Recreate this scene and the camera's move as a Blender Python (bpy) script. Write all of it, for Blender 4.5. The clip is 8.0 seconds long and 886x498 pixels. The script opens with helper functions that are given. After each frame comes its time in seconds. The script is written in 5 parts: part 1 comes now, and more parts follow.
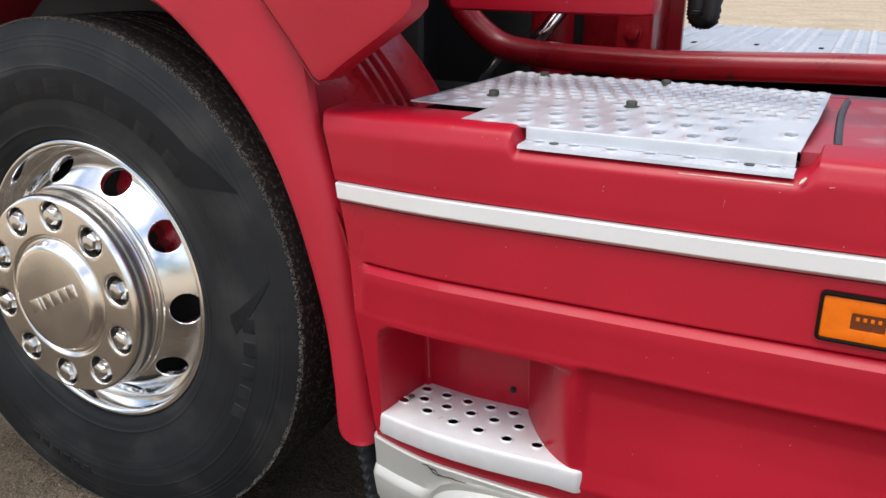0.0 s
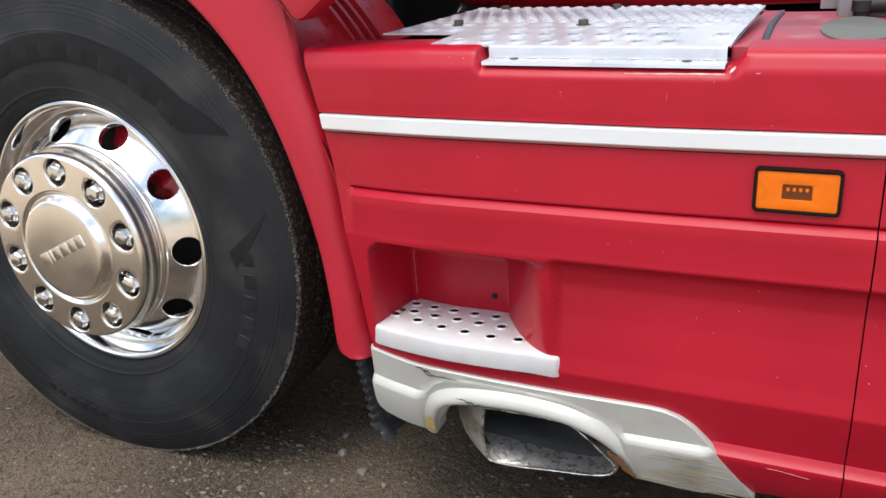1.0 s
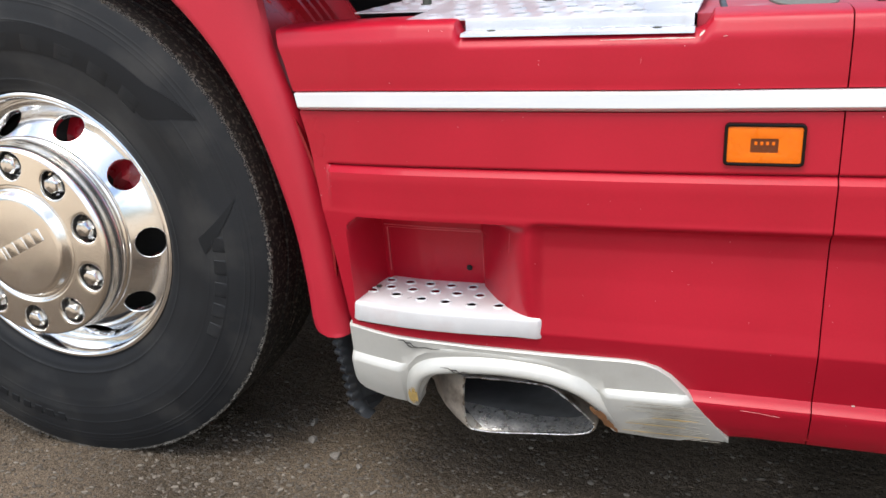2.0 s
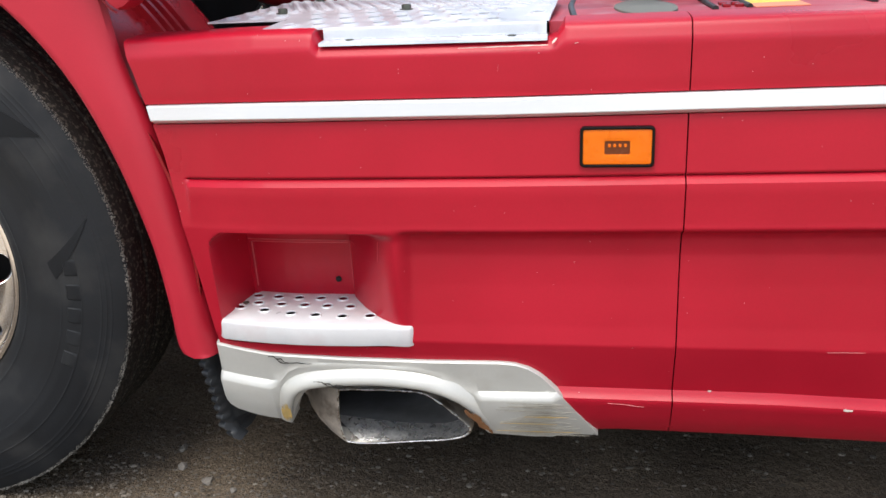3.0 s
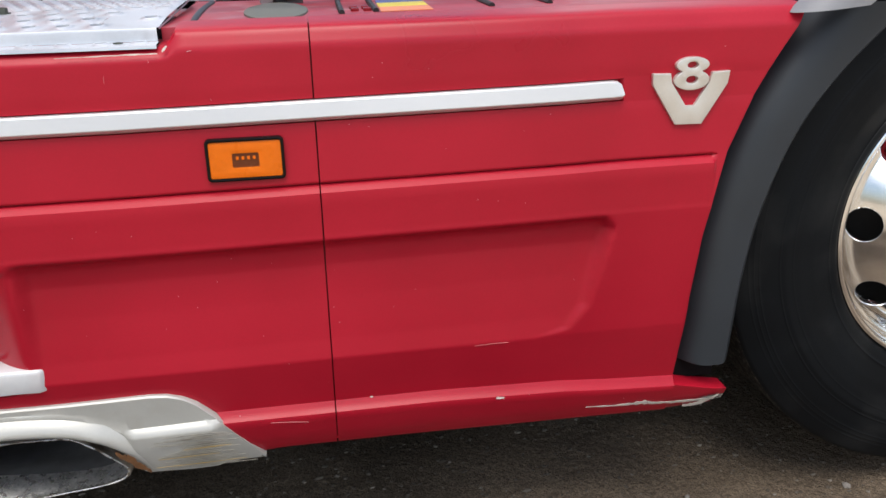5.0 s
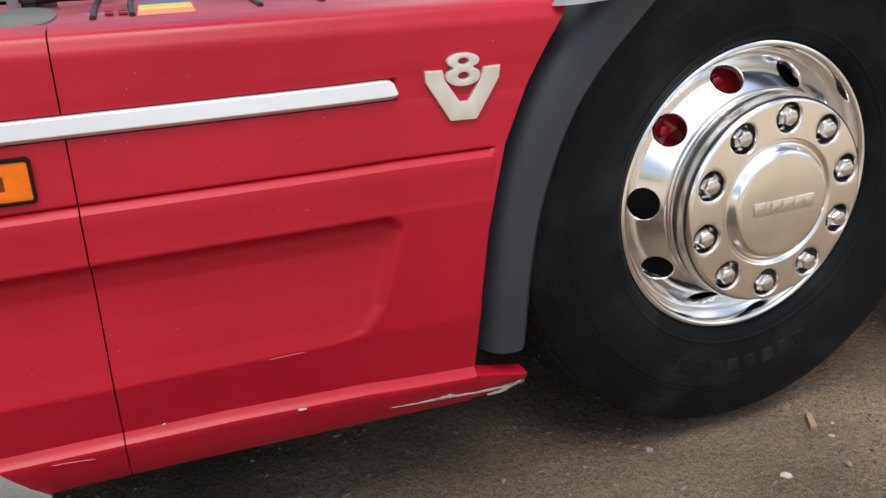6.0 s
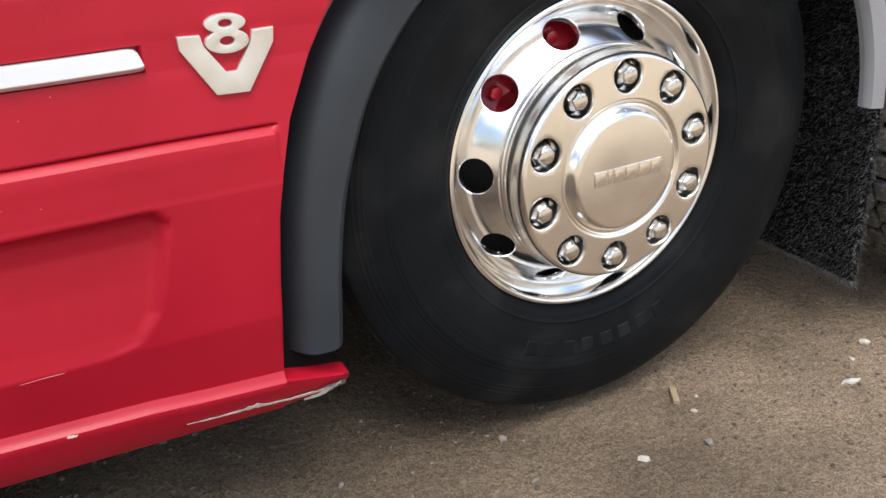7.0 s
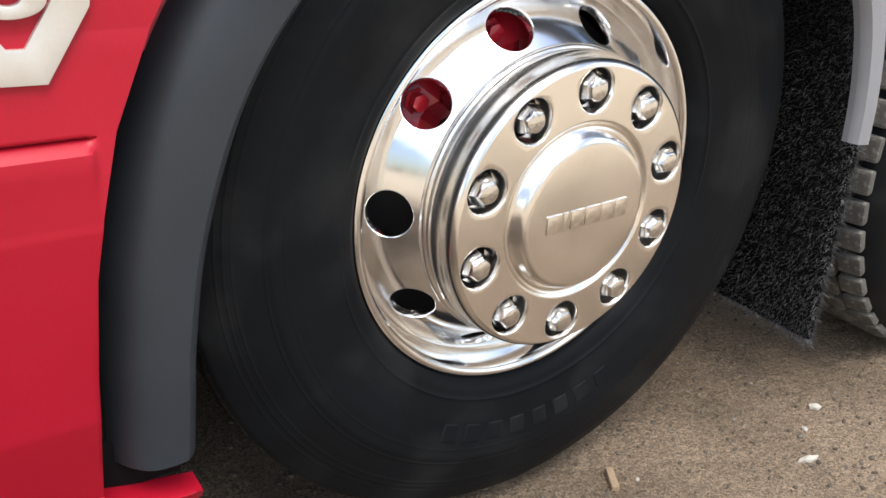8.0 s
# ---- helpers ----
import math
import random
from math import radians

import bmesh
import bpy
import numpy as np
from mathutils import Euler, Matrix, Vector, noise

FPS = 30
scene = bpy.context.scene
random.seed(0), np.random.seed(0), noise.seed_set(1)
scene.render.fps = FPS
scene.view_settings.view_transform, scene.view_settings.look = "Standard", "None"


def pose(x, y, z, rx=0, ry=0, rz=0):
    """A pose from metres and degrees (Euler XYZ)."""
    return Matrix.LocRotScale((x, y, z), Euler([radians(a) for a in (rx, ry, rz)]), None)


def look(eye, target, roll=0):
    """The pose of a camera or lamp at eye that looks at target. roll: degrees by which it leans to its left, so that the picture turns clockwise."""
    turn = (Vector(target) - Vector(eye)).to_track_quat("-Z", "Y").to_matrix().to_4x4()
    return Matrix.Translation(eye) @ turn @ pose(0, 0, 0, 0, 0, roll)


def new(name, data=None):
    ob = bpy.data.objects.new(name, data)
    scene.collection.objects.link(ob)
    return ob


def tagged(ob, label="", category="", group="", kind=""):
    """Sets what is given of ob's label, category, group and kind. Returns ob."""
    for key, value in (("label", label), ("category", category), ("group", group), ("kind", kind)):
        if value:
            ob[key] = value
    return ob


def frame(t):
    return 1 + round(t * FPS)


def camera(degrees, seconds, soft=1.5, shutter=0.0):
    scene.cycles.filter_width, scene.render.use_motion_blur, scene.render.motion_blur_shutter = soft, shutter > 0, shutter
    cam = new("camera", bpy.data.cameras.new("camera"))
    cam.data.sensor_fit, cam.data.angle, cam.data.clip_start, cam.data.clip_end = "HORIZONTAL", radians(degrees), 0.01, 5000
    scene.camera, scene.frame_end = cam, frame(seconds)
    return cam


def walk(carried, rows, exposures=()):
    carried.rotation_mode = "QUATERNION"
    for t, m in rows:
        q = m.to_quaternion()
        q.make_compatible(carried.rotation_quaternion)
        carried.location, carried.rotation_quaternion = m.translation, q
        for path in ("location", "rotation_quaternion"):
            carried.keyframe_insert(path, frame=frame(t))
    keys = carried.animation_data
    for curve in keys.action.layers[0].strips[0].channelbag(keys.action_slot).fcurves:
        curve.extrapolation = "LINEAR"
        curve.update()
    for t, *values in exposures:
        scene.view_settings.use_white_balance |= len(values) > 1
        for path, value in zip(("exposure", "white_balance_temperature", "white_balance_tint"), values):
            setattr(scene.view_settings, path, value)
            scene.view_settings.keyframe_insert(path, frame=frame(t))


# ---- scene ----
cam = camera(55.2, 8.0)
PATH = [
    (0, (0.141, 0.079, 1.172), (-0.697, 1.777, 0.527), 0.6),
    (0.5, (0.194, 0.010, 1.139), (-0.629, 1.706, 0.468), -1.35),
    (1, (0.213, -0.058, 1.117), (-0.587, 1.640, 0.425), -2.85),
    (1.2, (0.200, -0.077, 1.106), (-0.576, 1.626, 0.401), -3.15),
    (2.5, (0.101, -0.177, 1.066), (-0.356, 1.654, 0.406), -2.9),
    (3, (0.121, -0.152, 1.069), (-0.183, 1.708, 0.4), -2.6),
    (3.5, (0.156, -0.129, 1.068), (-0.013, 1.743, 0.384), -2.4),
    (4, (0.193, -0.112, 1.068), (0.196, 1.763, 0.372), -1.9),
    (5.5, (0.309, -0.089, 1.084), (0.778, 1.722, 0.377), -1.2),
    (6, (0.36, -0.081, 1.091), (1.015, 1.659, 0.353), -1.6),
    (6.5, (0.455, -0.051, 1.079), (1.217, 1.616, 0.278), -2.0),
    (7, (0.612, 0.012, 1.07), (1.4, 1.643, 0.221), -2.0),
    (7.5, (0.697, 0.142, 1.035), (1.57, 1.723, 0.175), 0.3),
    (8, (0.749, 0.374, 0.986), (1.796, 1.848, 0.132), 3.9),
]
EXPOSURES = [(0.0, 0.64), (1.0, 0.86), (2.5, 1.01), (4.0, 0.84), (5.5, 0.59), (7.0, 0.96), (8.0, 1.05)]
walk(cam, [(t, look(eye, target, roll)) for t, eye, target, roll in PATH], EXPOSURES)

# ---- world and sun ----
SUN_ELEVATION, SUN_AZIMUTH = 66.0, -102.0   # azimuth of the sun, degrees counter-clockwise from +x
world = bpy.data.worlds.new("sky")
scene.world = world
world.use_nodes = True
wn, wl = world.node_tree.nodes, world.node_tree.links
sky = wn.new("ShaderNodeTexSky")
sky.sky_type, sky.sun_disc = 'NISHITA', False
sky.sun_elevation, sky.sun_rotation = radians(SUN_ELEVATION), radians(90 - SUN_AZIMUTH)
sky.dust_density = 2.0
coord = wn.new("ShaderNodeTexCoord")
cloud = wn.new("ShaderNodeTexNoise")
cloud.inputs["Scale"].default_value, cloud.inputs["Detail"].default_value = 2.3, 6.0
wl.new(coord.outputs["Generated"], cloud.inputs["Vector"])
cover = wn.new("ShaderNodeMapRange")
cover.inputs["From Min"].default_value, cover.inputs["From Max"].default_value = 0.50, 0.63
wl.new(cloud.outputs["Fac"], cover.inputs["Value"])
skymix = wn.new("ShaderNodeMixRGB")
skymix.inputs["Color2"].default_value = (13.0, 13.2, 13.6, 1)
wl.new(cover.outputs["Result"], skymix.inputs["Fac"])
wl.new(sky.outputs["Color"], skymix.inputs["Color1"])
background = wn["Background"]
background.inputs["Strength"].default_value = 0.115
axes = wn.new("ShaderNodeSeparateXYZ")
wl.new(coord.outputs["Generated"], axes.inputs["Vector"])
zenith = wn.new("ShaderNodeMapRange")          # overcast skies are brightest overhead
zenith.inputs["From Min"].default_value, zenith.inputs["From Max"].default_value = 0.0, 1.0
zenith.inputs["To Min"].default_value, zenith.inputs["To Max"].default_value = 0.58, 1.28
wl.new(axes.outputs["Z"], zenith.inputs["Value"])
graded = wn.new("ShaderNodeVectorMath")
graded.operation = 'SCALE'
wl.new(skymix.outputs["Color"], graded.inputs[0])
wl.new(zenith.outputs["Result"], graded.inputs["Scale"])
wl.new(graded.outputs["Vector"], background.inputs["Color"])
lamp = bpy.data.lights.new("sun", 'SUN')
lamp.energy, lamp.angle, lamp.color = 1.25, radians(30), (1.0, 0.95, 0.87)
se, sa = radians(SUN_ELEVATION), radians(SUN_AZIMUTH)
new("sun", lamp).matrix_world = look((10 * math.cos(se) * math.cos(sa), 10 * math.cos(se) * math.sin(sa), 10 * math.sin(se)), (0, 0, 0))


# ---- materials ----
def material(name, colour, rough=0.5, metal=0.0, spread=0.12, scale=8.0, fine=120.0, bump=0.05, coat=0.0, speck=None, stain=None, rough_spread=0.08, random_tone=0.0, spec=0.5):
    """Base colour with variation at two scales, uneven gloss and fine relief. speck: (colour, scale, threshold); stain: (colour, scale, low, high)."""
    m = bpy.data.materials.new(name)
    m.use_nodes = True
    n, l = m.node_tree.nodes, m.node_tree.links
    b = n["Principled BSDF"]
    b.inputs["Metallic"].default_value = metal
    b.inputs["Specular IOR Level"].default_value = spec
    b.inputs["Coat Weight"].default_value = coat
    b.inputs["Coat Roughness"].default_value = 0.12
    tc = n.new("ShaderNodeTexCoord")

    def noise_at(s, detail=5.0):
        t = n.new("ShaderNodeTexNoise")
        t.inputs["Scale"].default_value, t.inputs["Detail"].default_value = s, detail
        l.new(tc.outputs["Object"], t.inputs["Vector"])
        return t.outputs["Fac"]

    def ranged(value, a, c, lo, hi):
        r = n.new("ShaderNodeMapRange")
        for key, v in (("From Min", a), ("From Max", c), ("To Min", lo), ("To Max", hi)):
            r.inputs[key].default_value = v
        l.new(value, r.inputs["Value"])
        return r.outputs["Result"]

    def mixed(fac, first, second):
        x = n.new("ShaderNodeMixRGB")
        l.new(fac, x.inputs["Fac"])
        for slot, v in (("Color1", first), ("Color2", second)):
            if isinstance(v, tuple):
                x.inputs[slot].default_value = (*v, 1)
            else:
                l.new(v, x.inputs[slot])
        return x.outputs["Color"]

    big, small = noise_at(scale), noise_at(fine)
    dark, light = tuple(c * (1 - spread) for c in colour), tuple(min(1, c * (1 + spread)) for c in colour)
    out = mixed(ranged(big, 0.3, 0.7, 0, 1), dark, light)
    out = mixed(ranged(small, 0.25, 0.75, 0, spread), out, tuple(c * 0.4 for c in colour))
    if random_tone:
        info = n.new("ShaderNodeObjectInfo")
        out = mixed(ranged(info.outputs["Random"], 0, 1, 0, random_tone), out, tuple(c * 0.35 for c in colour))
    if stain:
        out = mixed(ranged(noise_at(stain[1], 8), stain[2], stain[3], 0, 1), out, stain[0])
    if speck:
        v = n.new("ShaderNodeTexVoronoi")
        v.inputs["Scale"].default_value = speck[1]
        l.new(tc.outputs["Object"], v.inputs["Vector"])
        out = mixed(ranged(v.outputs["Distance"], speck[2] * 0.8, speck[2], 1, 0), out, speck[0])
    l.new(out, b.inputs["Base Color"])
    l.new(ranged(big, 0.3, 0.7, max(0.02, rough - rough_spread), rough + rough_spread), b.inputs["Roughness"])
    if bump:
        bp = n.new("ShaderNodeBump")
        bp.inputs["Strength"].default_value, bp.inputs["Distance"].default_value = bump, 0.002
        l.new(small, bp.inputs["Height"])
        l.new(bp.outputs["Normal"], b.inputs["Normal"])
    return m


RED = material("red_paint", (0.415, 0.0072, 0.0235), 0.36, 0, 0.10, 4, 260, 0.03, 0.0, speck=((0.8, 0.7, 0.66), 40, 0.024), spec=0.34, rough_spread=0.10)
# lighter red: sunlight and sky sheen on arch and cab corner, in the colour
RED_LIT = material("lit_red_plastic", (0.46, 0.012, 0.032), 0.46, 0, 0.08, 5, 260, 0.03, spec=0.5)
RED_PALE = material("pale_red_edge", (0.56, 0.085, 0.10), 0.4, 0, 0.15, 30, 260, 0.03)
RED_DEEP = material("red_chassis_paint", (0.27, 0.0058, 0.0125), 0.30, 0, 0.2, 9, 200, 0.04, 0.2, stain=((0.05, 0.02, 0.018), 14, 0.66, 0.72), spec=0.35)
RED_DUSTY = material("red_plastic_dusty", (0.36, 0.026, 0.044), 0.45, 0, 0.12, 10, 200, 0.04, 0.1, stain=((0.42, 0.22, 0.22), 11, 0.55, 0.75))
RED_GLOSS = material("red_brake_paint", (0.42, 0.010, 0.022), 0.3, 0, 0.15, 20, 200, 0.04, 0.3)
SILVER = material("silver_stripe", (0.80, 0.81, 0.82), 0.30, 0.5, 0.02, 3, 300, 0.0, rough_spread=0.015)
TRIM = material("silver_grey_paint", (0.52, 0.52, 0.485), 0.40, 0.25, 0.07, 9, 220, 0.04, stain=((0.47, 0.46, 0.42), 14, 0.58, 0.75))
RUST = material("rust", (0.20, 0.09, 0.035), 0.8, 0, 0.35, 40, 300, 0.3)
OCHRE = material("ochre_stain", (0.55, 0.38, 0.13), 0.7, 0, 0.25, 50, 300, 0.1)
CHROME = material("polished_aluminium", (0.94, 0.95, 0.96), 0.12, 1.0, 0.04, 14, 90, 0.01, rough_spread=0.09)
BRUSHED = material("satin_steel_cap", (0.95, 0.92, 0.87), 0.20, 1.0, 0.04, 12, 260, 0.02, rough_spread=0.05)
NUT = material("chromed_nut", (0.84, 0.84, 0.83), 0.14, 1.0, 0.05, 60, 300, 0.03)
ALU = material("aluminium_tread_plate", (0.60, 0.63, 0.67), 0.42, 0.40, 0.08, 12, 200, 0.05, stain=((0.42, 0.43, 0.44), 9, 0.60, 0.75))
WHITE = material("white_step_paint", (0.71, 0.72, 0.73), 0.35, 0.1, 0.05, 20, 300, 0.03, stain=((0.66, 0.60, 0.60), 16, 0.52, 0.8))
MARK = material("moulded_rubber_mark", (0.0092, 0.0100, 0.0115), 0.60, 0, 0.15, 20, 260, 0.03, spec=0.20)
FRAY = material("frayed_rubber", (0.17, 0.16, 0.142), 0.85, 0, 0.3, 60, 300, 0.2)
MARK_SOFT = material("moulded_rubber_letter", (0.0132, 0.0145, 0.0164), 0.58, 0, 0.2, 12, 260, 0.06, spec=0.2)
RUBBER = material("tyre_rubber", (0.0056, 0.0069, 0.0084), 0.52, 0, 0.2, 7, 260, 0.10, stain=((0.019, 0.0200, 0.0205), 8, 0.5, 0.78), spec=0.13)
RUBBER_DUSTY = material("dusty_tyre_rubber", (0.0155, 0.0172, 0.0196), 0.58, 0, 0.2, 7, 260, 0.10, stain=((0.042, 0.042, 0.041), 8, 0.5, 0.78), spec=0.26)
TREAD = material("dusty_tread", (0.026, 0.024, 0.022), 0.85, 0, 0.35, 60, 300, 0.8, stain=((0.125, 0.112, 0.092), 130, 0.52, 0.70), spec=0.2)
BLOCK = material("dusty_tread_block", (0.15, 0.142, 0.128), 0.85, 0, 0.3, 40, 300, 0.6, stain=((0.24, 0.222, 0.192), 70, 0.52, 0.72), spec=0.2, random_tone=0.35)
PLASTIC = material("grey_black_plastic", (0.031, 0.037, 0.044), 0.45, 0, 0.10, 6, 500, 0.08, spec=0.4)
LID = material("grey_green_rubber", (0.14, 0.145, 0.125), 0.7, 0, 0.15, 30, 300, 0.1)
GREY = material("grey_plastic", (0.26, 0.265, 0.28), 0.5, 0, 0.08, 6, 400, 0.06)
FLAP = material("ribbed_flap_rubber", (0.024, 0.027, 0.031), 0.38, 0, 0.2, 20, 300, 0.1)
BLACK = material("black_rubber", (0.014, 0.014, 0.015), 0.55, 0, 0.2, 20, 300, 0.15)
GLOSS_BLACK = material("glossy_black_plastic", (0.004, 0.0035, 0.003), 0.22, 0, 0.1, 40, 300, 0.02, spec=0.22)
# PITCH is black rubber, and also blacks out holes and gaps as shade
PITCH = material("matt_black_rubber_and_shade", (0.0055, 0.0055, 0.006), 0.8, 0, 0.2, 20, 300, 0.15, spec=0.12)
DARK = material("dark_underbody", (0.014, 0.0135, 0.013), 0.8, 0, 0.3, 8, 120, 0.2)
BRISTLE = material("black_bristles", (0.135, 0.135, 0.135), 0.32, 0, 0.3, 60, 300, 0.0)
EXHAUST = material("scorched_steel", (0.66, 0.61, 0.54), 0.42, 0.6, 0.3, 18, 160, 0.2, stain=((0.22, 0.18, 0.14), 26, 0.50, 0.68))
LIPSTEEL = material("bright_worn_steel", (0.74, 0.72, 0.68), 0.28, 1.0, 0.2, 40, 200, 0.2, stain=((0.25, 0.22, 0.19), 30, 0.55, 0.7))
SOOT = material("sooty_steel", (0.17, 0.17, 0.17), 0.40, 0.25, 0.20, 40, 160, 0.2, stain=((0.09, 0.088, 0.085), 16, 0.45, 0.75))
STEEL_LIT = material("lit_steel", (0.78, 0.77, 0.75), 0.30, 0.8, 0.25, 70, 240, 0.5, stain=((0.46, 0.45, 0.44), 160, 0.54, 0.74))
BARE = material("scraped_primer", (0.70, 0.64, 0.57), 0.6, 0, 0.2, 50, 300, 0.2)
SCRATCH = material("pale_scratch", (0.72, 0.33, 0.32), 0.6, 0, 0.2, 60, 300, 0.1)
CRACK = material("dark_crack", (0.03, 0.028, 0.025), 0.8, 0, 0.2, 60, 300, 0.1)
SCUFF = material("grey_scuff", (0.33, 0.31, 0.26), 0.6, 0, 0.2, 60, 300, 0.1)
BADGE = material("satin_badge", (0.74, 0.72, 0.67), 0.34, 0.6, 0.06, 30, 400, 0.06)
OLIVE = material("bolt_zinc", (0.10, 0.11, 0.09), 0.5, 0.6, 0.2, 60, 300, 0.1)
YELLOW = material("yellow_label", (0.75, 0.60, 0.06), 0.5, 0, 0.06, 30, 200, 0.02)
BLUE = material("blue_label", (0.06, 0.09, 0.28), 0.5, 0, 0.06, 30, 200, 0.02)
ORANGE_INK = material("orange_label", (0.75, 0.25, 0.12), 0.5, 0, 0.12, 30, 200, 0.02)
STONE = material("pebble", (0.25, 0.225, 0.195), 0.85, 0, 0.25, 60, 400, 0.3, random_tone=0.6)
PALE_STONE = material("pale_pebble", (0.50, 0.46, 0.40), 0.85, 0, 0.12, 60, 400, 0.3)
WOOD = material("splinter_wood", (0.33, 0.24, 0.15), 0.8, 0, 0.2, 70, 400, 0.3)
SAND = material("packed_gravel", (0.152, 0.118, 0.084), 0.95, 0, 0.18, 3.2, 170, 0.0, spec=0.15)
# paler than the near gravel: the far yard's sunlight is in the colour
YARD_LIT = material("sunlit_yard", (0.50, 0.405, 0.29), 0.95, 0, 0.16, 0.9, 60, 0.5, stain=((0.33, 0.27, 0.195), 9, 0.45, 0.7), spec=0.15)
GRIT = material("loose_grit", (0.24, 0.20, 0.155), 0.9, 0, 0.2, 40, 300, 0.3, spec=0.2)


def lens_material(name, colour):
    m = material(name, colour, 0.30, 0, 0.05, 60, 900, 0.0, 0.15, spec=0.3)
    n, l = m.node_tree.nodes, m.node_tree.links
    b = n["Principled BSDF"]
    w = n.new("ShaderNodeTexChecker")
    w.inputs["Scale"].default_value = 640
    tc = n.new("ShaderNodeTexCoord")
    l.new(tc.outputs["Object"], w.inputs["Vector"])
    bp = n.new("ShaderNodeBump")
    bp.inputs["Strength"].default_value, bp.inputs["Distance"].default_value = 0.35, 0.001
    l.new(w.outputs["Fac"], bp.inputs["Height"])
    l.new(bp.outputs["Normal"], b.inputs["Normal"])
    cells = n.new("ShaderNodeMixRGB")
    cells.blend_type = 'MULTIPLY'
    cells.inputs["Color2"].default_value = (0.78, 0.70, 0.6, 1)
    l.new(w.outputs["Fac"], cells.inputs["Fac"])
    l.new(b.inputs["Base Color"].links[0].from_socket, cells.inputs["Color1"])
    l.new(cells.outputs["Color"], b.inputs["Base Color"])
    return m


def tone_by_piece(m, low, high):
    """Each loose piece of one mesh takes its own tone."""
    n, l = m.node_tree.nodes, m.node_tree.links
    geo, ramp = n.new("ShaderNodeNewGeometry"), n.new("ShaderNodeValToRGB")
    ramp.color_ramp.elements[0].color, ramp.color_ramp.elements[1].color = (*low, 1), (*high, 1)
    ramp.color_ramp.elements[1].position = 1.0
    mid = ramp.color_ramp.elements.new(0.8)
    mid.color = (*[0.6 * a + 0.4 * b for a, b in zip(low, high)], 1)
    l.new(geo.outputs["Random Per Island"], ramp.inputs["Fac"])
    l.new(ramp.outputs["Color"], n["Principled BSDF"].inputs["Base Color"])


tone_by_piece(GRIT, (0.075, 0.062, 0.048), (0.235, 0.205, 0.168))


def grainy(m, scale, depth):
    """Grains, each of its own tone, with relief at several sizes."""
    n, l = m.node_tree.nodes, m.node_tree.links
    b = n["Principled BSDF"]
    tc = n.new("ShaderNodeTexCoord")
    base = b.inputs["Base Color"].links[0].from_socket
    height = None
    for s, w in ((scale, 0.45), (scale * 2.6, 0.32)):
        v = n.new("ShaderNodeTexVoronoi")
        v.inputs["Scale"].default_value = s
        l.new(tc.outputs["Object"], v.inputs["Vector"])
        sep = n.new("ShaderNodeSeparateColor")
        l.new(v.outputs["Color"], sep.inputs["Color"])
        tone = n.new("ShaderNodeMapRange")
        tone.inputs["To Min"].default_value, tone.inputs["To Max"].default_value = 1 - 0.75 * w, 1 + 0.75 * w
        l.new(sep.outputs["Red"], tone.inputs["Value"])
        mul = n.new("ShaderNodeVectorMath")
        mul.operation = 'SCALE'
        l.new(base, mul.inputs[0])
        l.new(tone.outputs["Result"], mul.inputs["Scale"])
        base = mul.outputs["Vector"]
        rel = n.new("ShaderNodeMath")
        rel.operation = 'MULTIPLY_ADD'
        rel.inputs[1].default_value = -w
        l.new(v.outputs["Distance"], rel.inputs[0])
        if height is not None:
            l.new(height, rel.inputs[2])
        height = rel.outputs["Value"]
    big = n.new("ShaderNodeTexNoise")
    big.inputs["Scale"].default_value, big.inputs["Detail"].default_value = scale * 0.2, 6
    l.new(tc.outputs["Object"], big.inputs["Vector"])
    add = n.new("ShaderNodeMath")
    add.operation = 'MULTIPLY_ADD'
    add.inputs[1].default_value = 2.6
    l.new(big.outputs["Fac"], add.inputs[0])
    l.new(height, add.inputs[2])
    patch = n.new("ShaderNodeTexNoise")
    patch.inputs["Scale"].default_value, patch.inputs["Detail"].default_value = 1.9, 12
    l.new(tc.outputs["Object"], patch.inputs["Vector"])
    worn = n.new("ShaderNodeMapRange")
    for key, v in (("From Min", 0.36), ("From Max", 0.62), ("To Min", 0.62), ("To Max", 1.22)):
        worn.inputs[key].default_value = v
    l.new(patch.outputs["Fac"], worn.inputs["Value"])
    mul = n.new("ShaderNodeVectorMath")
    mul.operation = 'SCALE'
    l.new(base, mul.inputs[0])
    l.new(worn.outputs["Result"], mul.inputs["Scale"])
    base = mul.outputs["Vector"]
    bp = n.new("ShaderNodeBump")
    bp.inputs["Strength"].default_value, bp.inputs["Distance"].default_value = 1.0, depth
    l.new(add.outputs["Value"], bp.inputs["Height"])
    l.new(bp.outputs["Normal"], b.inputs["Normal"])
    l.new(base, b.inputs["Base Color"])


